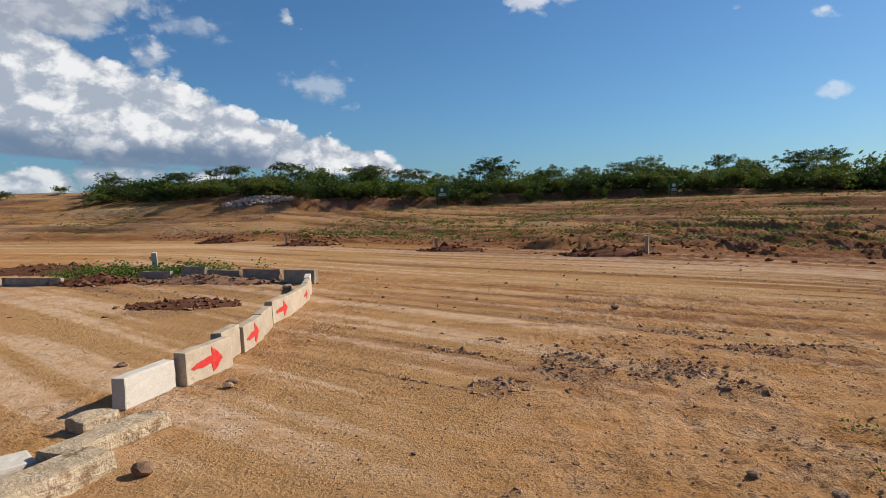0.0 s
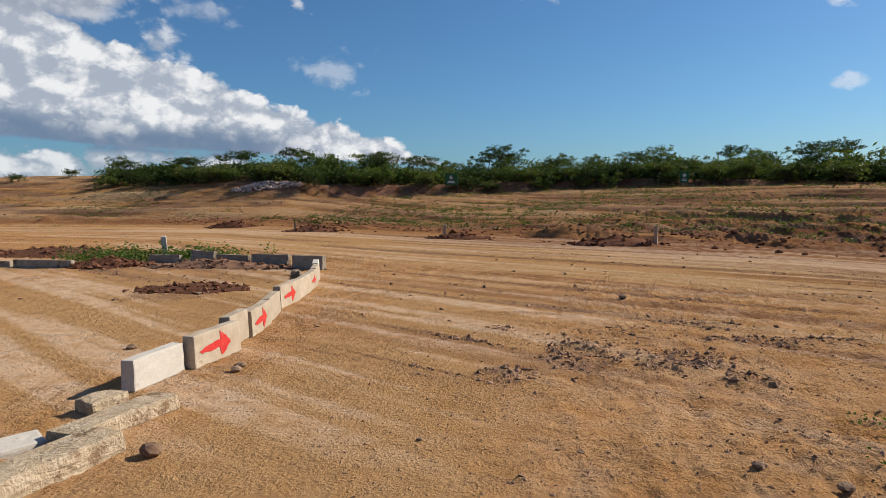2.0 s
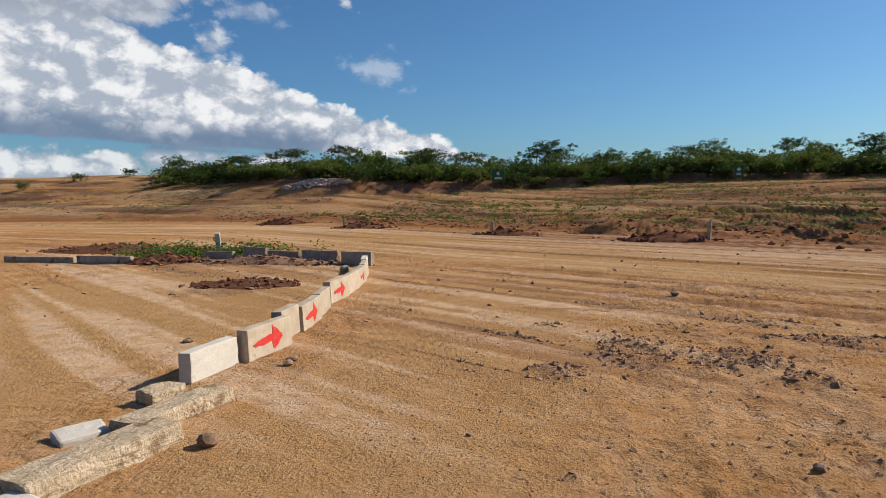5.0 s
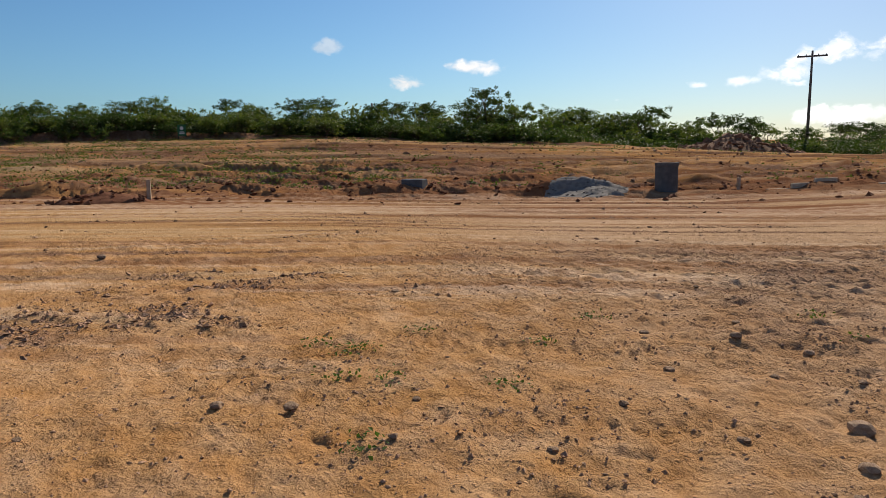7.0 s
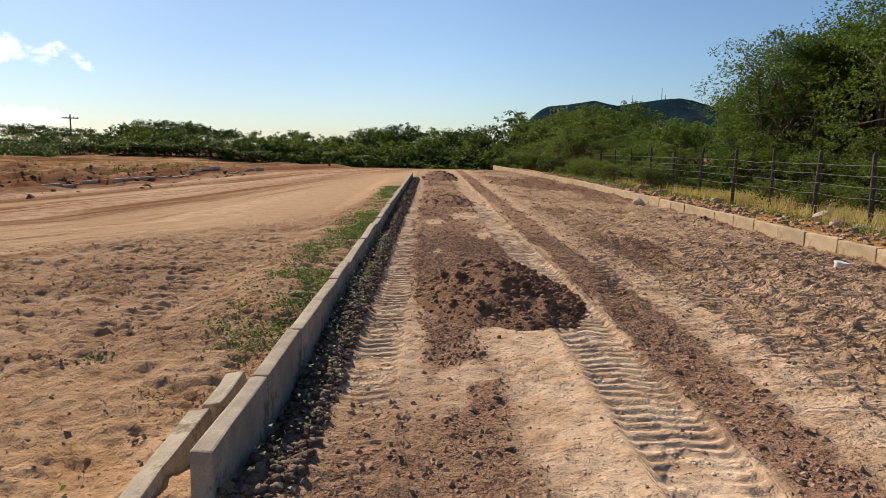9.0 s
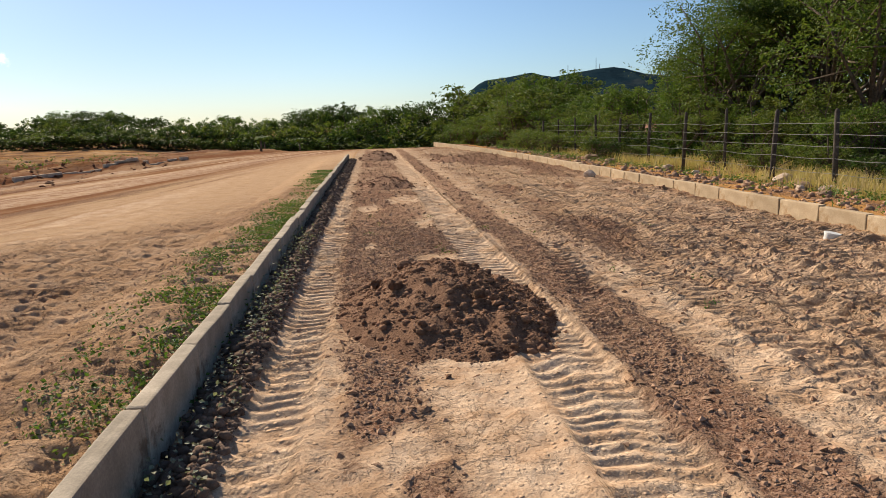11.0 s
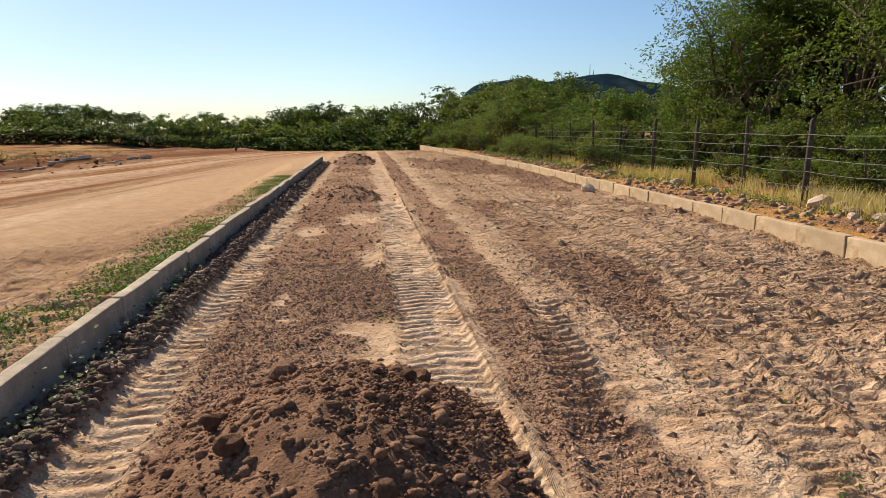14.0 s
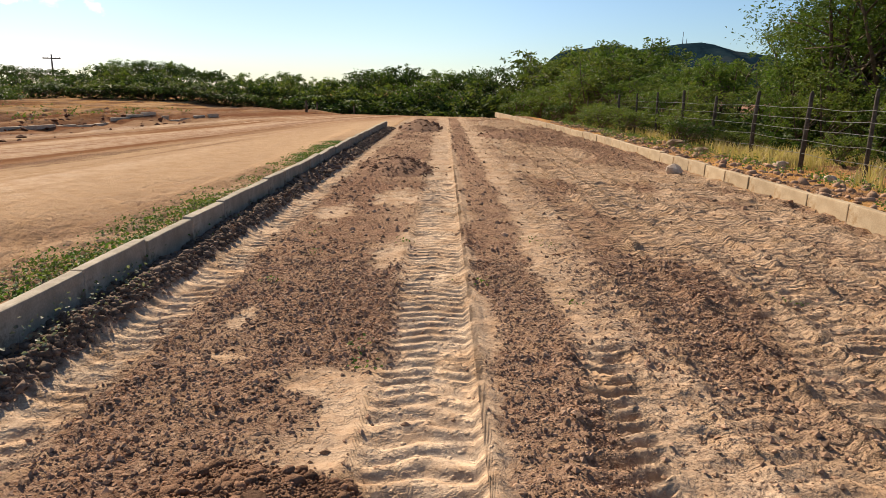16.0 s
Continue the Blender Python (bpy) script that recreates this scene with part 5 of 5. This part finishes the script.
# right-hand woods along the strip
yy = 31.0
while yy < 84:
    xk = float(right_kerb_x(yy)) + 5.2 + max(0, (yy - 60) * 0.03)
    for off, lo_f, hi_f in ((0.4, 0.40, 0.95), (4.2, 0.80, 1.2)):
        x, y = xk + off + rng.uniform(-0.8, 1.0), yy + rng.uniform(-1.0, 1.0)
        el = float(np.interp(math.degrees(math.atan2(x - 0.3, y - 1.5)), (4, 5.5, 8, 12, 18, 23), (0.3, 1.0, 2.0, 3.6, 3.7, 3.3)))
        top = 1.5 + math.hypot(x - 0.3, y - 1.5) * math.tan(radians(el)) - height(x, y)
        order(MID, (4.4, 3.8), x, y, max(1.4, top * rng.uniform(lo_f, hi_f)), rng.uniform(0.95, 1.25))
    yy += 3.1
for yq in np.arange(17.0, 31.0, 2.0):
    order(MID, (4.4, 3.8), rng.uniform(12.4, 13.6), float(yq), rng.uniform(2.0, 3.0), 0.9)
for x, y, h in ((15.6, 30.6, 5.0), (16.6, 28.6, 6.8), (15.2, 25.6, 6.0), (18.5, 25.0, 7.4), (15.6, 22.4, 6.4), (18.8, 20.5, 7.2), (15.2, 19.0, 6.2), (21.5, 29.5, 7.0), (22.5, 23.0, 7.2), (20.0, 34.0, 5.6), (24.5, 36.0, 6.0)):
    order(BIG, (7.0, 6.4, 6.2), x, y, h * 1.2, rng.uniform(0.9, 1.05))
yy = 8.0
while yy < 46:
    if rng.random() < 0.75:
        order(SHRUB, (1.3, 1.0), float(right_kerb_x(yy)) + (rng.uniform(4.6, 6.6) if yy < 24 else rng.uniform(2.6, 5.0)), yy, rng.uniform(0.6, 1.5) * (0.8 if yy < 24 else 1.0))
    yy += 0.9
first = {}
for proto, ph, x, y, high, wide in ORDERS:
    if proto.name not in first:
        first[proto.name] = (proto, ph, x, y, high, wide)
        continue
    s = high / ph
    copy_thing(proto, scaled(pose(x, y, height(x, y) - 0.05, 0, 0, rng.uniform(0, 360)), s * wide, s * wide, s))
for proto, ph, x, y, high, wide in first.values():
    s = high / ph
    proto.matrix_basis = scaled(pose(x, y, height(x, y) - 0.05, 0, 0, rng.uniform(0, 360)), s * wide, s * wide, s)

# young palms at the far end
for x, y, h in ((-9.4, 62.0, 2.2), (-6.4, 62.5, 2.0), (-7.6, 48.5, 1.0)):
    root = thing("young_palm", pose(x, y, height(x, y)), "young palm with drooping fronds at the strip's end", "palm", "young palms")
    bm = bmesh.new()
    tube(bm, [(0, 0, -0.1), (0.03, 0, h * 0.4), (0, 0, h * 0.72)], [0.09, 0.07, 0.06], 7)
    part("trunk", bm, M_BARK, root, "", True)
    for k in range(9):
        a = 6.283 * k / 9 + rng.uniform(-.2, .2)
        V, F = [], []
        for j in range(7):
            f = j / 6
            q, z = h * 0.42 * f, h * 0.72 + h * 0.30 * math.sin(f * 2.4) - h * 0.15 * f * f
            w = 0.16 * (1 - f) ** 0.6 * (0.3 + min(1, f * 4)) * h * 0.5
            for sgn in (-1, 0, 1):
                V.append((math.cos(a) * q - math.sin(a) * w * sgn, math.sin(a) * q + math.cos(a) * w * sgn, z - abs(sgn) * w * 0.6))
        for j in range(6):
            for c in range(2):
                i = j * 3 + c
                F.append((i, i + 1, i + 4, i + 3))
        obj("frond", V, F, M_WEED, root)

# ---- wire fence ----
root = thing("wire_fence", pose(0, 0, 0), "wire fence on weathered wooden posts before the trees", "fence")
posts = [(9.6 + (0.02 * (y - 20) if y < 20 else -0.03 * (y - 20)), y) for y in (3.4, 5.9, 8.4, 10.8, 13.25, 15.6, 17.95, 20.5, 23.0, 25.6, 28.2, 30.8, 33.5, 36.2)]
tops = []
for x, y in posts:
    z, h = height(x, y), rng.uniform(1.70, 1.88)
    lx, ly = rng.gauss(0, 0.03), rng.gauss(0, 0.03)
    bm = bmesh.new()
    r0 = rng.uniform(0.04, 0.062)
    tube(bm, [(x, y, z - 0.3), (x + lx * 0.5 + rng.gauss(0, 0.012), y, z + h * 0.5), (x + lx, y + ly, z + h - 0.05), (x + lx, y + ly, z + h)], [r0, r0 * 0.95, r0 * 0.85, r0 * 0.35], 8)
    part("post", bm, M_WOOD, root, "", True)
    tops.append((x + lx * 0.5, y, z))
for up in (0.42, 0.72, 0.98, 1.22, 1.46):
    bm = bmesh.new()
    pts = []
    for (a, b) in zip(tops, tops[1:]):
        for f in (0, 0.33, 0.67):
            pts.append((a[0] + (b[0] - a[0]) * f - 0.05, a[1] + (b[1] - a[1]) * f, a[2] + (b[2] - a[2]) * f + up - (0.02 if f else 0) + rng.gauss(0, 0.008)))
    tube(bm, pts, [0.006] * len(pts), 4)
    part("wire", bm, M_WIRE, root)
# ---- rocks and rubbish ----
for x, y, s, mat, flat in ((9.2, 14.6, 0.55, M_PALE, 0.7), (9.3, 14.2, 0.4, M_ROCK, .8), (8.7, 19.6, 0.36, M_PALE, .8), (9.0, 17.3, 0.32, M_ROCK, .9), (5.65, 17.6, 0.34, M_PALE, 0.8), (8.6, 13.0, 0.35, M_ROCK, .7), (8.9, 12.6, 0.38, M_PALE, .7),
                           (8.9, 11.9, 0.42, M_ROCK, .7), (8.0, 12.2, 0.2, M_PALE, .7), (7.6, 21.5, 0.35, M_ROCK, .7), (7.8, 24.0, 0.5, M_ROCK, .6), (7.4, 10.6, .26, M_ROCK, .6), (9.1, 9.3, .4, M_ROCK, .7), (7.9, 16.2, .22, M_PALE, .7)):
    rock(x, y, s, mat, "pale weathered rock behind the kerb" if mat == M_PALE else "brown rock in spoil behind the kerb", "rock", "rocks behind the kerb", flat)
for x, y, s in ((-4.42, -2.03, 0.13), (-4.15, -1.64, 0.15), (-2.18, 0.98, 0.22), (-3.49, 0.92, 0.13), (-6.89, 0.37, 0.13), (-11.33, -2.32, 0.22), (-2.45, 0.35, 0.12), (-3.15, 0.15, 0.1), (-2.9, -0.6, 0.1), (-3.7, 1.9, 0.16), (-3.2, 2.1, 0.14), (-4.0, 2.3, 0.12), (-4.3, 1.5, 0.12), (-3.0, 1.4, 0.10), (-1.9, 0.55, 0.16),
                (-3.4, -1.3, 0.09), (-3.9, -0.9, 0.09), (-4.5, -3.1, 0.08), (-4.6, -4.2, 0.07), (-1.75, 0.2, 0.13), (-1.5, 0.6, 0.17), (-2.6, 1.75, 0.1), (-5.2, 3.2, 0.09)):
    rock(x, y, s * 0.66, M_ROCK, "loose brown stone lying on bare earth", "stone", "loose stones", 0.6)
rock(-4.06, -5.90, 0.15, M_CLOD, "clod of brown earth beside the fallen stones", "clod", flat=0.8)
for x, y, s in ((0.22, 6.15, 0.15), (0.94, 6.45, 0.12), (0.1, 5.3, 0.12), (0.62, 6.3, 0.1), (0.85, 6.15, 0.1), (-0.05, 5.7, 0.09), (0.7, 4.9, 0.1)):
    ob = rock(x, y, s, M_HEAP, "large clod lying on the earth heap", "clod", "heap clods", 0.9)
    ob.location.z += 0.44 * max(0.0, 1 - math.hypot((x - 0.47) / 0.88, (y - 5.45) / 1.45)) ** 1.1
for x, y in ((-6.4, -6.45), (-6.2, -6.4), (-7.0, -8.1), (-11.2, -9.7)):
    rock(x, y, 0.12, M_ROCK, "small brown rubble piece near the barrier", "rubble", "barrier rubble", 0.6)
# crushed white can
root = thing("can", pose(5.42, 7.66, height(5.42, 7.66) - 0.02, 8, 6, 20), "dented white tub lying in the churned earth", "tub")
bm = bmesh.new()
tube(bm, [(0, 0, 0), (0, 0, 0.02), (0, 0, 0.08), (0, 0, 0.092)], [0.075, 0.083, 0.087, 0.093], 24)
part("tub_wall", bm, M_WHITE, root, "", True)
bm = bmesh.new()
tube(bm, [(0, 0, 0.094), (0, 0, 0.107)], [0.096, 0.094], 24)
part("lid", bm, M_WHITE, root)

# ---- weeds and grass ----
sp, _ = scatter(-2.0, -1.20, 3.2, 22, 1500, 1, 1, lambda x, y, *a: np.clip(1.0 - np.abs(x + 1.38) * (1.5 + 0.03 * y), 0, 1) * (0.12 + 0.88 * sm(fbm(x * 1.6, y * 1.1, 3, 7), 0.36, 0.66)))


def creeper(name, spots, per, spread, high, mat, label, leaf=0.05):
    n = len(spots)
    c = np.repeat(spots, per, 0)
    o = nrg.standard_normal((n * per, 3)) * np.array([spread, spread, high])
    o[:, 2] = np.abs(o[:, 2]) + 0.012
    ob = leaves(c + o, leaf, 0.36, 0.0, mat, name, None, up=1.2)
    return tagged(ob, label, "weeds", kind="stuff")


creeper("kerb_weeds", sp, 34, 0.10, 0.012, M_WEED, "creeping green weeds along the outside of the kerb", 0.030)
sp, _ = scatter(-1.05, -0.84, 1.2, 9, 110, 1, 1)
creeper("dusty_weeds", sp, 9, 0.05, 0.06, M_FROST, "dusty grey seedlings in the clods below the kerb", 0.028)
sp, _ = scatter(-6, -1.6, -2, 3.5, 16, 1, 1)
creeper("yard_weeds", sp, 36, 0.08, 0.02, M_WEED, "small sparse green weeds on trodden earth", 0.03)
sp, _ = scatter(-0.6, 4.5, 5, 12, 14, 1, 1)
creeper("strip_weeds", sp, 14, 0.05, 0.02, M_WEED, "tiny green weeds between wheel tracks", 0.026)
sp, _ = scatter(-74, -12, -75, 45, 46000, 1, 1, lambda x, y, *a: (field_s(x, y) > 1.5) * (np.hypot(x, y + 3) < (57 + 20 * (y < -32))) * 0.62 * (1 - 0.85 * sm(y, 4, 14)) * sm(fbm(x * 0.12, y * 0.12, 3, 88), 0.30, 0.56))
creeper("field_weeds", sp, 9, 0.14, 0.07, M_LEAF3, "scattered olive weeds over the furrowed field", 0.10)
sp, _ = scatter(-62, -20, -45, 36, 5000, 1, 1, lambda x, y, *a: (np.hypot(x, y + 3) > 55) * (np.hypot(x, y + 3) < 58.5) * 0.9)
blades("field_edge_grass", sp[:300], 10, 0.20, 0.30, M_DRY, "dry grass along the field's far edge", "grass", 0.010)
sp, _ = scatter(7.3, 13.5, 6, 40, 9000, 1, 1, lambda x, y, *a: np.clip((x - 8.2) / 1.6, 0, 1) * 0.85 * sm(fbm(x * 0.5, y * 0.5, 3, 66), 0.42, 0.6))
blades("dry_grass", sp[:2500], 13, 0.40, 0.26, M_DRY, "tall dry yellow grass along the fence", "grass", 0.008)
sp, _ = scatter(6.6, 9.5, 6, 40, 500, 1, 1)
creeper("verge_weeds", sp[:260], 26, 0.12, 0.07, M_WEED, "low green weeds on spoil behind the kerb", 0.05)
sp, _ = scatter(12.6, 27, 16, 46, 900, 1, 1)
creeper("undergrowth", sp, 46, 0.35, 0.45, M_LEAF2, "dark tangled undergrowth beneath the trees", 0.20)
ca, cd = nrg.uniform(radians(28), radians(127), 1500), nrg.uniform(58.6, 66.0, 1500)
cd = cd + np.maximum(0, 50 - np.degrees(ca)) * 0.9 + np.maximum(0, np.degrees(ca) - 112) * 1.2
cx, cy = -cd * np.sin(ca), -3 + cd * np.cos(ca)
creeper("crest_undergrowth", np.stack([cx, cy, shape(cx, cy)[0]], 1), 40, 0.5, 0.55, M_LEAF2, "dark tangled undergrowth below the crest's scrub", 0.26)
# weeds in the yard's corner
sp = np.array([(x, y, height(x, y)) for x, y in [(-17.6 + rng.gauss(0, 0.5), -15.9 + rng.gauss(0, 0.8)) for _ in range(36)] + [(-18.2 + rng.gauss(0, 0.4), -13.9 + rng.gauss(0, 0.9)) for _ in range(28)]])
creeper("corner_weeds", sp, 60, 0.16, 0.16, M_WEED, "leafy green weeds behind the corner stones", 0.09)
bm = bmesh.new()
rough_box(bm, 0.22, 0.16, 0.75, 2, 0.01, 0.9, 0.015, 91)
wp = tagged(part("marker_post", bm, M_BLOCKW), "short whitish concrete marker post among weeds", "marker post")
wp.matrix_world = pose(-18.4, -14.95, height(-18.4, -14.95) - 0.1, 3, 4, 30)
sp, _ = scatter(-42, -33, -23, -14, 60, 1, 1, lambda x, y, *a: band(field_s(x, y), 0.3, 1.6, 0.4))
creeper("berm_weeds", sp, 40, 0.25, 0.12, M_LEAF2, "dark weeds on the earth mound at the road's edge", 0.12)

# ---- loose soil ----
pl, sz = scatter(-0.9, 3.2, 3.6, 10.2, 95000, 0.003, 0.015, lambda x, y, c, g, r, rd: np.clip(g * 1.1 - 0.12, 0, 1), 2.2)
clods("strip_gravel", pl, sz, M_CLOD, "fine reddish gravel between wheel tracks", "gravel")
pl, sz = scatter(-0.9, 6.0, 1.2, 11, 42000, 0.004, 0.026, lambda x, y, c, g, r, rd: np.clip(g * 0.9 + 0.03 + 0.30 * sm(x, 2, 3), 0, 1), 2.6)
clods("strip_clods", pl, sz, M_CLOD, "loose reddish clods and gravel on the churned strip", "gravel")
pl, sz = scatter(-0.9, 6.0, 11, 36, 16000, 0.008, 0.04, lambda x, y, c, g, r, rd: np.clip(g * 0.9 + 0.03, 0, 1), 3.0)
clods("strip_clods_far", pl, sz, M_CLOD, "loose reddish clods further along the strip", "gravel")
# kerb-foot clods: the shade below the kerb is part of their colour
pl, sz = scatter(-1.05, -0.78, 0.9, 14, 7500, 0.006, 0.040, None, 3.0)
clods("kerb_foot_clods", pl, sz, M_FOOT, "clods with the kerb's shade in their colour, heaped along its foot", "clods", True)
pl, sz = scatter(-1.05, -0.76, 14, 32, 1500, 0.03, 0.08, None, 2.0)
clods("kerb_foot_clods_far", pl, sz, M_FOOT, "clods with the kerb's shade in their colour along its further foot", "clods")
pl, sz = scatter(-9, -1.4, -5, 9, 42000, 0.004, 0.020, lambda x, y, c, g, r, rd: np.clip(0.22 + g - 0.16 * r + 0.5 * (x > -5.2) * (y > -1.8) * (y < 3.5) * sm(vnoise(x * 1.2, y * 1.2, 3), 0.4, 0.7), 0, 1), 3.5)
clods("yard_pebbles", pl, sz, M_CLOD, "pebbles and crumbs of earth over the yard", "pebbles")
pl, sz = scatter(-9.5, -5.6, -4.8, 0.8, 14000, 0.006, 0.042, lambda x, y, c, g, r, rd: np.clip(g * 1.3, 0, 1), 3.0)
clods("patch_clods", pl, sz, M_CLOD, "scraped up brown clods in loose patches", "clods")
pl, sz = scatter(-20, -8, -20, 12, 14000, 0.008, 0.05, lambda x, y, c, g, r, rd: np.clip(g * 0.9 + 0.03, 0, 1), 3.5)
clods("yard_clods_far", pl, sz, M_CLOD, "clods and loose earth across the yard", "clods")
pl, sz = scatter(-45, -9, -32, 34, 26000, 0.02, 0.13, lambda x, y, c, g, r, rd: np.clip(band(field_s(x, y), 0.0, 2.0, 0.4) * 0.8 + 0.05 * (field_s(x, y) > 1) + 0.2 * rd * (field_s(x, y) > -3), 0, 1), 3.5)
clods("berm_clods", pl, sz, M_REDCLOD, "dark clods along the berm at the field's edge", "clods")
pl, sz = scatter(-76, -14, -78, 40, 15000, 0.03, 0.15, lambda x, y, *a: 0.3 * (field_s(x, y) > 2), 4.0)
clods("field_stones", pl, sz, M_CLOD, "stones scattered over the furrowed field", "stones")
pl, sz = scatter(6.35, 9.4, -2, 40, 5000, 0.012, 0.10, lambda x, y, *a: np.clip(1 - (x - 6.4) / 3, 0.1, 1), 3.5)
clods("verge_clods", pl, sz, M_CLOD, "spoil and stones behind the far kerb", "clods", True)
